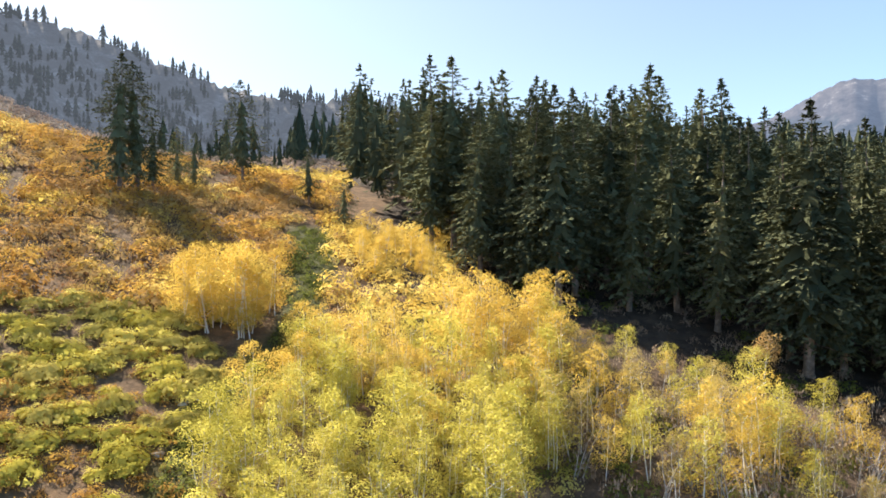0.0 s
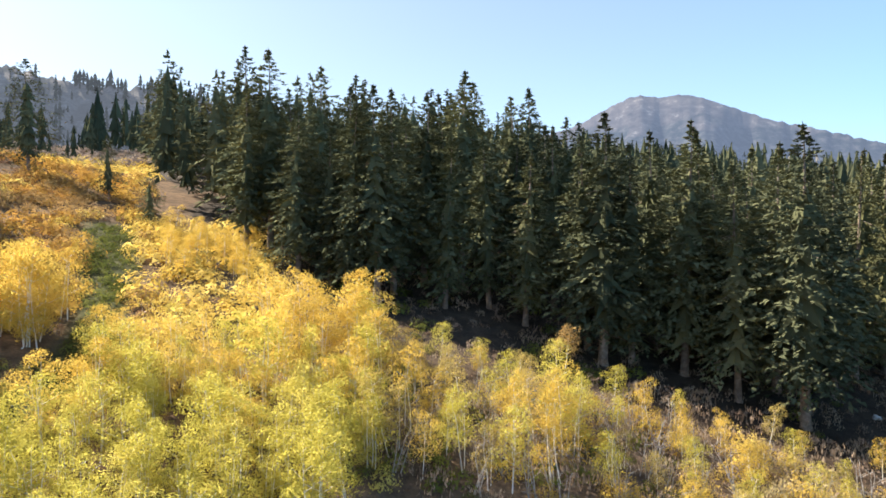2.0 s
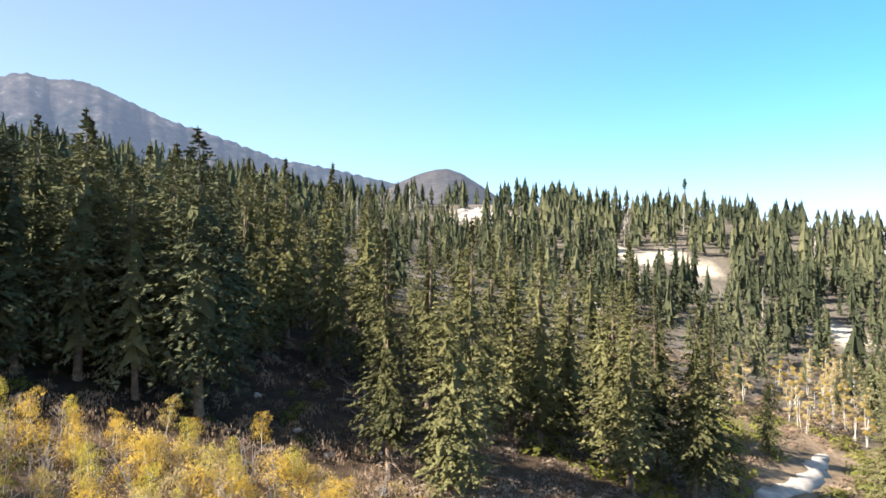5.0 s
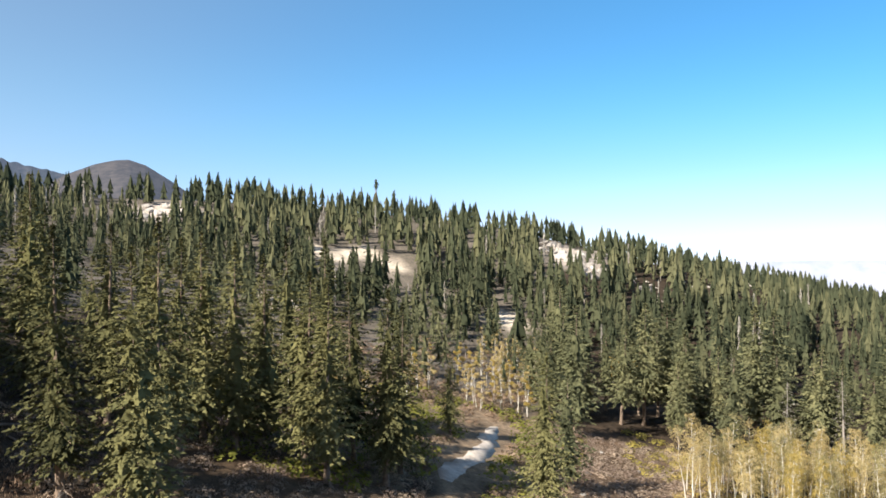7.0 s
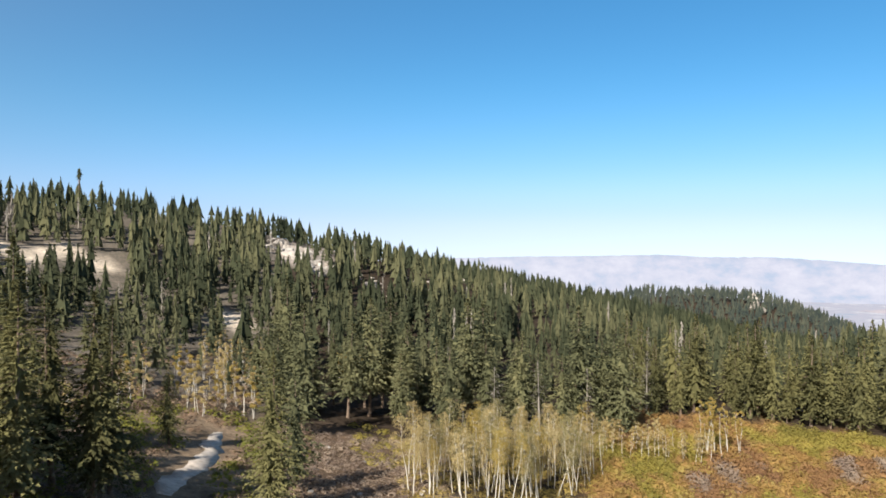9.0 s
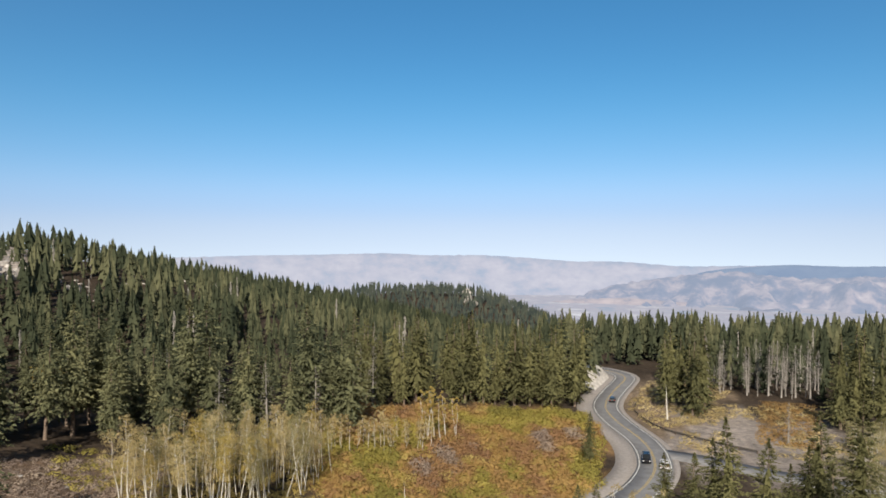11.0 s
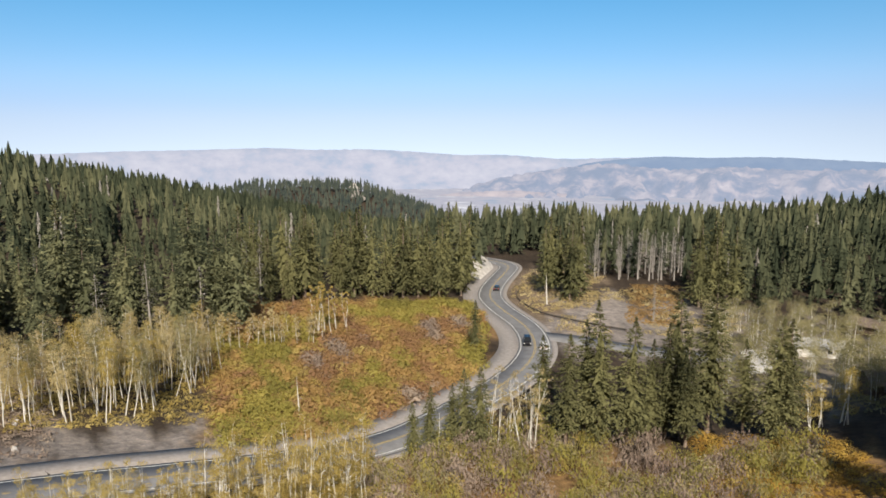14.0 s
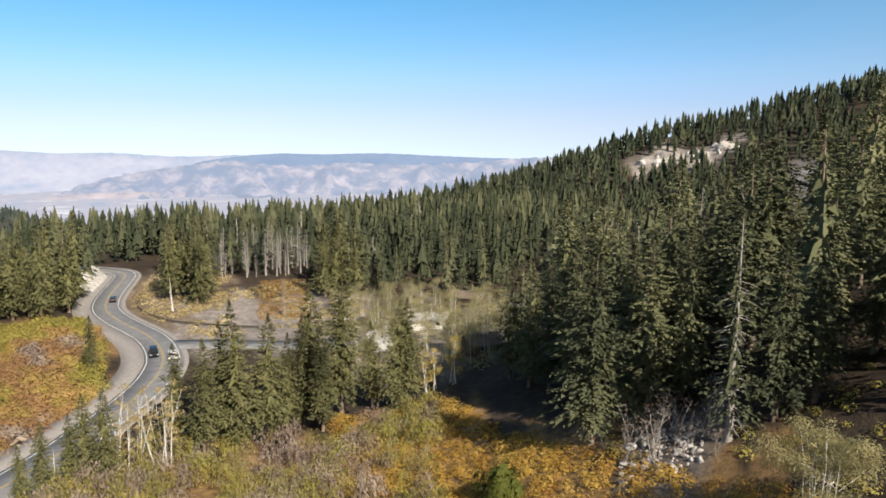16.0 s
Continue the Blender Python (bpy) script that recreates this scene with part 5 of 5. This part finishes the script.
grove(aspen_set(4, STRAW, "slender aspen with thin pale gold leaves beside the road", "thin golden aspens by the road", 8.0, 1.15, 44, 26, 0.06, stems=2, bare=0.2, spread=0.3, name="slender_aspen"), [(-131, -117.5, 70, 84, 2.1, 6.5, 10.5), (-117.5, -104, 66, 80, 1.9, 3.5, 6.2)], 8.0)
grove(aspen_set(3, PALE, "bare leaning aspen with a few pale leaves", "bare aspens by the road", 10.0, 1.5, 48, 12, 0.075, stems=2, bare=0.3, lean=0.05), [(-145.8, -141.0, 99, 106, 2.5, 8, 12.5)], 10.0, 5)
grove(aspen_set(2, STRAW, "tall white aspen with golden leaves at the meadow's edge", "tall aspens at the meadow's edge", 12.0, 1.2, 40, 14, 0.12, bare=0.4), [(-130.2, -126.6, 167, 174, 2.6, 9, 13)], 12.0)
grove(aspen_set(2, PALE, "small pale aspen at the meadow's edge", "tall aspens at the meadow's edge", 8.0, 1.3, 40, 14, 0.12, bare=0.3), [(-127.5, -119.5, 158, 170, 2.8, 5, 8)], 8.0)
grove(aspen_set(3, SAGE, "pale green and grey aspen among the camp buildings", "aspens round the camp", 9.0, 2.5, 64, 26, 0.1, stems=3, bare=0.28, spread=0.3, name="camp_aspen"), [(-173, -158, 128, 200, 6.4, 5, 9)], 9.0)
grove(aspen_set(2, STRAW, "yellow aspen in front of the camp", "yellow aspens before the camp", 8.5, 1.7, 50, 24, 0.085, stems=3, bare=0.2, spread=0.26), [(-161.4, -159.2, 116, 122, 3.4, 6, 8.5), (-168.6, -165.6, 114, 122, 4.0, 7, 9.5)], 8.5)
grove(aspen_set(3, PALE, "tan and amber aspen in the wooded hollow", "amber aspens in the hollow", 9.0, 1.7, 50, 32, 0.085, stems=2, bare=0.25), [(-82, -73, 100, 138, 6.5, 5, 8), (-92, -83, 144, 160, 6.5, 6, 9), (-94, -88, 170, 225, 6.0, 6, 9), (-74, -70, 118, 150, 5.0, 5, 8)], 9.0)
grove(aspen_set(2, STRAW, "golden aspen in the wooded hollow", "amber aspens in the hollow", 8.0, 1.6, 46, 34, 0.085, stems=2, bare=0.2), [(-92, -82, 150, 190, 10.0, 6, 9), (-101, -97, 200, 225, 6.0, 7, 9)], 8.0)
round_aspen = aspen_set(1, SAGE, "broad round aspen clump turning pale olive gold", "", 7.0, 3.7, 190, 95, 0.058, stems=9, bare=0.16, spread=0.16)
spread_things(round_aspen, [polar(-197.4, 53)], [1.0], rng)
lone = aspen_set(1, AMBER, "small orange aspen at the dark forest's edge", "", 4.6, 1.2, 48, 26, 0.07, bare=0.42, spread=0.26)
spread_things(lone, [polar(-24.3, 66)], [1.0], rng)

round_bush = tagged(new("willow_bush"), "round olive green willow bush in the golden grass", "shrub")
w, c = shrub_parts(rng, 3.5, 2.5, 60, 4, 0.1)
tagged(part_of("stem", mesh_data("stem", *w, BARK_GREY), round_bush), kind="stuff")
tagged(part_of("foliage", mesh_data("foliage", *tris(dome_leaves(rng, 3.9, 2.8, 5200, 0.06, 0.8, 0.12)), GREEN), round_bush), kind="stuff")
spread_things([round_bush], [polar(-172.6, 68)], [1.0], rng)

# ---- dead trees ----
dead = []
for k in range(4):
    h = 16.0
    c = conifer_crown(rng, h, 1.5, 26, 7, 2, 0.25, 0.5, 0.4, 0.5, 0)
    dead.append(make_tree("dead_tree", conifer_trunk(rng, h, 0.1, 28, 6), c, BARK_GREY, NEEDLE_GREY, "bare grey dead conifer beyond the road", "dead tree", "dead trees beyond the road", "twig"))
grove(dead, [(-156.8, -149.0, 244, 268, 4.6, 8, 17), (-155.2, -154.5, 188, 192, 2.6, 10, 13), (-124, -121, 215, 235, 5, 14, 18)], 16.0, 2)
half_dead = fir_set(1, 34, 8, 5, 90, "half dead fir with long grey bare branches", "", base=(0.1, 0.12), spread=(0.16, 0.17), leaf_size=0.5, tops=(0.5, 0.52), bark=BARK_GREY, body=0.22)
plant_list(half_dead, [(-190.7, 68, 22)])
grey_firs = fir_set(2, 30, 6, 3, 40, "thinning grey-green fir beside the camp", "thinning firs of the forest", leaf=NEEDLE_GREY, leaf_size=0.5, bark=BARK_GREY, body=0)
plant_list(grey_firs, [(-176.4, 118, 19), (-184.6, 96, 19), (-190.5, 100, 20), (-187.5, 120, 20), (-179.5, 130, 19), (-118.2, 174, 17), (-114.5, 172, 18), (-122.8, 206, 18), (-110.8, 171, 16)])
snag = make_tree("dead_tree", conifer_trunk(rng, 10.0, 0.1, 12, 7), leaf_cloud(rng, np.array([[0, 0, 9.0]]), [0.3], 12, 0.1), BARK_WHITE, NEEDLE_GREY, "pale barkless dead trunk by the road", "dead tree", "dead trees beyond the road", "twig")
spread_things([snag], [polar(-146.1, 203), polar(-125.5, 112), polar(-137.2, 98)], [1.0, 0.75, 0.6], rng)


bare = []
for k in range(3):
    w, c = aspen_parts(rng, 3.2, 1.1, 40, 2, 0.06, stems=4, bare=0.15, lean=0.2)
    bare.append(make_tree("dead_shrub", w, c, BARK_GREY, TAN, "bare grey-white dead shrub among the aspens", "dead shrub", "dead shrubs among the aspens", "twig"))
grove(bare, [(-58, -10, 44.5, 58, 3.2, 2.4, 4.8), (-190, -182.5, 65, 76, 2.6, 2.5, 5.5)], 3.2, 8)


def fallen_log(length, radius):
    n = 6
    path = np.column_stack([np.linspace(0, length, n), rng.normal(0, 0.03 * length, n), radius + rng.normal(0, 0.04, n)])
    pieces = [tube(path, np.linspace(radius, radius * 0.5, n), 8)]
    for _ in range(5):
        p = path[rng.integers(1, n)]
        e = p + np.array([0.3, rng.normal(0, 0.6), rng.uniform(0.2, 0.8)])
        pieces.append(tube([p, e], [0.05, 0.015], 4))
    return mesh_data("fallen_log", *join(*pieces), BARK, True)


log_meshes = [fallen_log(rng.uniform(3, 6.5), rng.uniform(0.1, 0.2)) for _ in range(4)]
for a0, a1, d0, d1, gap in ((-20, -4, 74, 84, 10.0), (-62, -46, 72, 92, 8.0), (-188, -185, 68, 73, 5.0), (-108, -96, 104, 125, 9.0)):
    x, y, az, d = jittered(rng, a0, a1, d0, d1, gap)
    for px, py, pz in zip(x, y, ground_at(x, y)):
        ob = tagged(new("fallen_log", log_meshes[int(rng.integers(4))]), "weathered brown fallen log on the forest floor", "log", "fallen logs")
        yaw = rng.random() * 360
        qx, qy = px + 6 * math.cos(radians(yaw)), py + 6 * math.sin(radians(yaw))
        rise = float(ground_at(np.array([qx]), np.array([qy]))[0]) - pz
        ob.matrix_basis = Matrix.Translation((px, py, pz)) @ Matrix.Rotation(radians(yaw), 4, "Z") @ Matrix.Rotation(-math.atan2(rise, 6), 4, "Y")


# ---- rocks ----
def rock_mesh(seed, flat=0.7):
    """A broken block: the hull of a few points, so that it has flat faces and sharp corners."""
    pick = np.random.default_rng(seed)
    bm = bmesh.new()
    for p in unit(pick.normal(0, 1, (17, 3))) * pick.uniform(0.75, 1.2, (17, 1)) * (1.1, 0.85, flat):
        bm.verts.new(p)
    hull = bmesh.ops.convex_hull(bm, input=bm.verts[:])
    bmesh.ops.delete(bm, geom=list({v for v in hull["geom_interior"] + hull["geom_unused"] if isinstance(v, bmesh.types.BMVert)}), context="VERTS")
    me = bpy.data.meshes.new("rock")
    bm.to_mesh(me)
    bm.free()
    me.materials.append(ROCK)
    return me


rock_meshes = [rock_mesh(7 * k + 1, 0.55 + 0.09 * k) for k in range(6)]


def rocks(rows, label, group):
    for a0, a1, d0, d1, gap, s0, s1 in rows:
        x, y, az, d = jittered(rng, a0, a1, d0, d1, gap)
        z = ground_at(x, y)
        for px, py, pz in zip(x, y, z):
            s = s0 + (s1 - s0) * rng.random() ** 2
            ob = tagged(new("rock", rock_meshes[int(rng.integers(6))]), label, "rock", group)
            ob.matrix_basis = pose(px, py, pz + 0.1 * s, rng.normal(0, 18), rng.normal(0, 18), rng.random() * 360) @ Matrix.Diagonal((s * rng.uniform(0.7, 1.4), s, s, 1))


rocks([(-188.8, -182.6, 64, 74, 0.7, 0.1, 0.5), (-188.4, -183.2, 66, 72, 2.2, 0.4, 0.9)], "broken pale granite boulder in a pile at the forest's edge", "boulders at the forest's edge")
rocks([(-190, -183, 578, 608, 9, 2.5, 6), (-94.4, -92.6, 428, 470, 6, 1.5, 5), (-96.4, -94, 400, 440, 5, 1.5, 5.5), (-98.4, -96, 372, 410, 5, 1.5, 5), (-102.6, -100, 350, 400, 9, 1, 3.5), (-106, -103.6, 360, 430, 10, 1, 3.5), (-112, -108, 520, 600, 12, 1.5, 4), (-66, -62, 385, 430, 9, 2, 5)], "pale granite crag breaking through the forest", "granite crags on the ridge")
rocks([(-62, -46, 62, 95, 9, 0.25, 0.7), (-106, -93, 97, 140, 8, 0.3, 0.9), (20, 27, 44, 52, 2.8, 0.2, 0.5)], "weathered granite rock lying on the ground", "scattered rocks")
rocks([(-166, -160, 150, 160, 5, 0.5, 1.3), (-131, -130, 1150, 1190, 14, 7, 12)], "pale boulder among trees", "scattered rocks")


# ---- road furniture ----
def cutting():
    """The pale bank cut into the hill beside the road."""
    i = [k for k in range(len(ROAD_LINE)) if 236 < np.hypot(*ROAD_LINE[k, :2]) < 274]
    line = ROAD_LINE[i]
    d = np.gradient(line[:, :2], axis=0)
    d /= np.linalg.norm(d, axis=1)[:, None]
    away = np.column_stack([-d[:, 1], d[:, 0]])
    if (away[0] @ np.array(polar(-135, 1))) < (away[0] @ np.array(polar(-150, 1))):
        away = -away
    n, rows = len(line), []
    for k, (off, up) in enumerate(((5.6, -0.3), (6.4, 0.8), (7.6, 2.6), (8.6, 4.2), (10.2, 5.2), (13, 4.6), (17, -0.5))):
        lift = np.sin(np.linspace(0.05, 0.97, n) * math.pi) ** 0.6
        z = line[:, 2] + up * lift + (rng.normal(0, 0.25, n) if k else 0)
        rows.append(np.column_stack([line[:, :2] + away * (off + rng.normal(0, 0.2, n)[:, None] * (k > 0)), z]))
    v = np.concatenate(rows)
    m = len(rows)
    a, b = np.meshgrid(np.arange(m - 1), np.arange(n - 1), indexing="ij")
    f = np.stack([a * n + b, a * n + b + 1, (a + 1) * n + b + 1, (a + 1) * n + b], -1).reshape(-1, 4)
    return tagged(new("road_cutting", mesh_data("road_cutting", v, f, PALE_CUT)), "pale granite bank cut beside the road bend", "bank", kind="structure")


cutting()


def guard_rail():
    rail_line = smooth_line([(-143.9, 222), (-143.6, 212), (-144.4, 200), (-146.0, 190), (-148.3, 184), (-150.3, 180), (-152.5, 177)], 1.0)
    rail_line[:, 2] = ground_at(rail_line[:, 0], rail_line[:, 1])
    root = tagged(new("guard_rail"), "dark weathered steel guard rail along the outside of the bend", "guard rail")
    n = len(rail_line)
    prof = np.array([(0, 0.35), (0.08, 0.44), (0.0, 0.56), (0.08, 0.7), (0, 0.8), (-0.06, 0.8), (-0.06, 0.35)])
    d = np.gradient(rail_line[:, :2], axis=0)
    d /= np.linalg.norm(d, axis=1)[:, None]
    s = np.column_stack([-d[:, 1], d[:, 0]])
    v = np.concatenate([np.column_stack([rail_line[:, :2] + s * o, rail_line[:, 2] + h]) for o, h in prof])
    m = len(prof)
    a, b = np.meshgrid(np.arange(m), np.arange(n - 1), indexing="ij")
    f = np.stack([a * n + b, a * n + b + 1, ((a + 1) % m) * n + b + 1, ((a + 1) % m) * n + b], -1).reshape(-1, 4)
    part_of("rail", mesh_data("rail", v, f, STEEL), root)
    bm = bmesh.new()
    bmesh.ops.create_cube(bm, size=1, matrix=Matrix.Translation((0, 0, 0.2)) @ Matrix.Diagonal((0.18, 0.18, 1.2, 1)))
    post = bpy.data.meshes.new("post")
    bm.to_mesh(post)
    bm.free()
    post.materials.append(WALL_WOOD)
    for k in range(0, n, 4):
        o = part_of("post", post, root)
        o.location = (rail_line[k, 0] - s[k, 0] * 0.12, rail_line[k, 1] - s[k, 1] * 0.12, rail_line[k, 2])


guard_rail()


# ---- cars ----
def box(bm, x0, x1, y0, y1, z0, z1, top_in=(0, 0, 0, 0)):
    """A box whose top is drawn in by (front, back, left, right)."""
    a, b, c, e = top_in
    v = [bm.verts.new(p) for p in ((x0, y0, z0), (x1, y0, z0), (x1, y1, z0), (x0, y1, z0), (x0 + b, y0 + c, z1), (x1 - a, y0 + c, z1), (x1 - a, y1 - e, z1), (x0 + b, y1 - e, z1))]
    for f in ((0, 3, 2, 1), (4, 5, 6, 7), (0, 1, 5, 4), (1, 2, 6, 5), (2, 3, 7, 6), (3, 0, 4, 7)):
        bm.faces.new([v[k] for k in f])


def car(paint, label, suv):
    root = tagged(new("car"), label, "car", "cars on the road")
    ln, w, roof = (4.7, 1.9, 1.75) if suv else (4.5, 1.8, 1.48)
    bm = bmesh.new()
    box(bm, -ln / 2, ln / 2, -w / 2, w / 2, 0.32, 0.72, (-0.05, -0.05, -0.02, -0.02))
    box(bm, -ln / 2 - 0.04, ln / 2 + 0.04, -w / 2 - 0.02, w / 2 + 0.02, 0.72, 1.02, (0.25, 0.15, 0.1, 0.1))
    box(bm, -ln / 2 + 0.35, ln / 2 - 1.75, -w / 2 + 0.2, w / 2 - 0.2, roof - 0.09, roof, (0.15, 0.1, 0.1, 0.1))
    for px in (-ln / 2 + 0.3, ln / 2 - 1.65):
        for sy2 in (-1, 1):
            box(bm, px, px + 0.1, sy2 * (w / 2 - 0.22) - 0.04, sy2 * (w / 2 - 0.22) + 0.04, 1.0, roof - 0.05)
    bmesh.ops.bevel(bm, geom=bm.edges[:], offset=0.05, segments=2, affect="EDGES")
    part("body", bm, paint, root)
    bm = bmesh.new()
    box(bm, -ln / 2 + 0.2, ln / 2 - 1.15, -w / 2 + 0.12, w / 2 - 0.12, 1.0, roof - 0.06, (0.6, 0.2, 0.12, 0.12))
    part("windows", bm, CAR_GLASS, root, "dark tinted car windows")
    for px in (-ln / 2 + 0.85, ln / 2 - 0.85):
        for sy2 in (-1, 1):
            bm = bmesh.new()
            m = Matrix.Translation((px, sy2 * (w / 2 - 0.1), 0.34)) @ Matrix.Rotation(math.pi / 2, 4, "X")
            bmesh.ops.create_cone(bm, cap_ends=True, segments=18, radius1=0.34, radius2=0.34, depth=0.22, matrix=m)
            tyre = part("wheel", bm, RUBBER, root)
            bm = bmesh.new()
            bmesh.ops.create_cone(bm, cap_ends=True, segments=14, radius1=0.21, radius2=0.18, depth=0.24, matrix=m)
            part("rim", bm, ALLOY, tyre)
    for sy2 in (-1, 1):
        bm = bmesh.new()
        box(bm, -ln / 2 - 0.06, -ln / 2 + 0.04, sy2 * (w / 2 - 0.2) - 0.15, sy2 * (w / 2 - 0.2) + 0.15, 0.75, 0.92)
        part("tail_lamp", bm, LAMP_RED, root)
        bm = bmesh.new()
        box(bm, ln / 2 - 0.1, ln / 2 + 0.05, sy2 * (w / 2 - 0.25) - 0.18, sy2 * (w / 2 - 0.25) + 0.18, 0.7, 0.84)
        part("headlamp", bm, LAMP_CLEAR, root)
    return root


def on_road(root, bearing, dist, side, turned=False):
    """Sets a car on the road, in the lane on the given side of the centre line."""
    px, py = polar(bearing, dist)
    k = int(np.hypot(ROAD_LINE[:, 0] - px, ROAD_LINE[:, 1] - py).argmin())
    d = ROAD_LINE[k + 1, :2] - ROAD_LINE[k - 1, :2]
    d = d / np.hypot(*d)
    q = ROAD_LINE[k, :2] + np.array([-d[1], d[0]]) * side
    root.matrix_basis = pose(q[0], q[1], ROAD_LINE[k, 2] + 0.06, 0, 0, math.degrees(math.atan2(d[1], d[0])) + (180 if turned else 0))


on_road(car(CAR_BLACK, "black sport utility car driving on the road", True), -144.2, 161, -1.8)
on_road(car(CAR_WHITE, "white car driving on the road", False), -145.9, 159, 1.9, True)
on_road(car(CAR_BLACK, "dark car far up the road", False), -142.6, 222, 1.8, True)


# ---- camp buildings ----
def cabin(label, wall, roof, ln, w, eaves, rise, bearing, dist, turned, doors=1, panes=2):
    px, py = polar(bearing, dist)
    root = tagged(new("cabin"), label, "building", "camp buildings")
    bm = bmesh.new()
    box(bm, -ln / 2, ln / 2, -w / 2, w / 2, -0.6, eaves)
    v = [bm.verts.new(p) for p in ((-ln / 2, -w / 2, eaves), (-ln / 2, w / 2, eaves), (-ln / 2, 0, eaves + rise), (ln / 2, -w / 2, eaves), (ln / 2, w / 2, eaves), (ln / 2, 0, eaves + rise))]
    bm.faces.new(v[:3])
    bm.faces.new(v[3:])
    part("wall", bm, wall, root)
    for s2 in (-1, 1):
        bm = bmesh.new()
        o, h = 0.5, eaves + rise + 0.1
        e = (w / 2 + o)
        drop = rise * (1 + o / (w / 2))
        pts = [(-ln / 2 - o, 0, h), (ln / 2 + o, 0, h), (ln / 2 + o, s2 * e, h - drop), (-ln / 2 - o, s2 * e, h - drop)]
        top = [bm.verts.new(p) for p in pts]
        bot = [bm.verts.new((p[0], p[1], p[2] - 0.16)) for p in pts]
        bm.faces.new(top)
        bm.faces.new(bot[::-1])
        for k in range(4):
            bm.faces.new((top[k], bot[k], bot[(k + 1) % 4], top[(k + 1) % 4]))
        part("roof", bm, roof, root)
    for k in range(panes):
        for s2 in (-1, 1):
            cx = -ln / 2 + ln * (k + 0.7) / (panes + 0.6)
            bm = bmesh.new()
            box(bm, cx - 0.5, cx + 0.5, s2 * w / 2 - 0.04, s2 * w / 2 + 0.04, eaves * 0.4, eaves * 0.82)
            win = part("window", bm, WALL_PALE, root)
            bm = bmesh.new()
            box(bm, cx - 0.42, cx + 0.42, s2 * w / 2 - 0.06, s2 * w / 2 + 0.06, eaves * 0.43, eaves * 0.79)
            part("pane", bm, CAR_GLASS, win)
    bm = bmesh.new()
    box(bm, ln / 2 - 0.04, ln / 2 + 0.05, -0.45, 0.45, 0, min(2.05, eaves))
    part("door", bm, WALL_WOOD, root)
    z = float(ground_at(np.array([px]), np.array([py]))[0])
    root.matrix_basis = pose(px, py, z + 0.1, 0, 0, turned)


cabin("long low camp building with a grey metal roof and pale walls", WALL_PALE, ROOF, 9, 5, 2.4, 1.2, -166.3, 171, 20)
cabin("small steep-roofed hut with a grey metal roof", WALL_PALE, ROOF, 5, 4.5, 1.2, 3.2, -161.9, 152, 60, panes=1)
cabin("dark wooden cabin with a brown shingle roof in the shade", WALL_WOOD, ROOF_BROWN, 7, 5, 2.3, 1.4, -170.8, 136, 35)
cabin("pale walled cabin among the firs", WALL_PALE, ROOF_BROWN, 7, 5, 2.4, 1.3, -174.0, 194, 10)
cabin("low brown-roofed lodge at the forest's edge", WALL_WOOD, ROOF_BROWN, 10, 6, 2.4, 1.2, -169.6, 198, -15)

# ---- dirt track ----
track_line = smooth_line(list(zip(TRACK_BEARING, TRACK_DIST))[::-1])
track_line[:, 2] = ground_at(track_line[:, 0], track_line[:, 1])
n = len(track_line)
along = np.linspace(0, 1, n)
track_line[:, :2] += np.column_stack([np.sin(along * 9), np.cos(along * 7)]) * 0.7
v, f = ribbon(track_line, -1.0, 1.0, 0.04)
broad = np.interp(along, [0, 0.12, 0.4, 0.75, 0.93, 1], [0.3, 1.3, 1.6, 1.3, 1.5, 0.6])
v = v.reshape(4, n, 3)
for k, row in enumerate(v):
    ragged = broad * (1 + 0.15 * np.sin(along * (31 + 9 * (k % 2))) + rng.normal(0, 0.22, n))
    row[:, :2] = track_line[:, :2] + (row[:, :2] - track_line[:, :2]) * ragged[:, None]
    row[:, 2] = ground_at(row[:, 0], row[:, 1]) + (0.05 if k < 2 else -0.2)
v = v.reshape(-1, 3)
tagged(new("dirt_track", mesh_data("dirt_track", v, f, SANDY)), "pale sandy dirt track through the trees", "path", kind="structure")


# ---- mast on the ridge ----
def mast():
    px, py = polar(-79.5, 470)
    z = float(ground_at(np.array([px]), np.array([py]))[0])
    root = tagged(new("mast"), "tall radio mast disguised as a tree on the ridge", "mast")
    part_of("pole", mesh_data("pole", *tube([(0, 0, -0.5), (0, 0, 12), (0, 0, 24)], [0.45, 0.4, 0.3], 8), BARK), root)
    c = skirts(rng, 25.0, 1.7, 5, 7, 0.72, 0.2, 0.2)
    part_of("branches", mesh_data("branches", *tris(c), NEEDLE_FAR), root, "stiff artificial green branches")
    root.matrix_basis = pose(px, py, z)


mast()
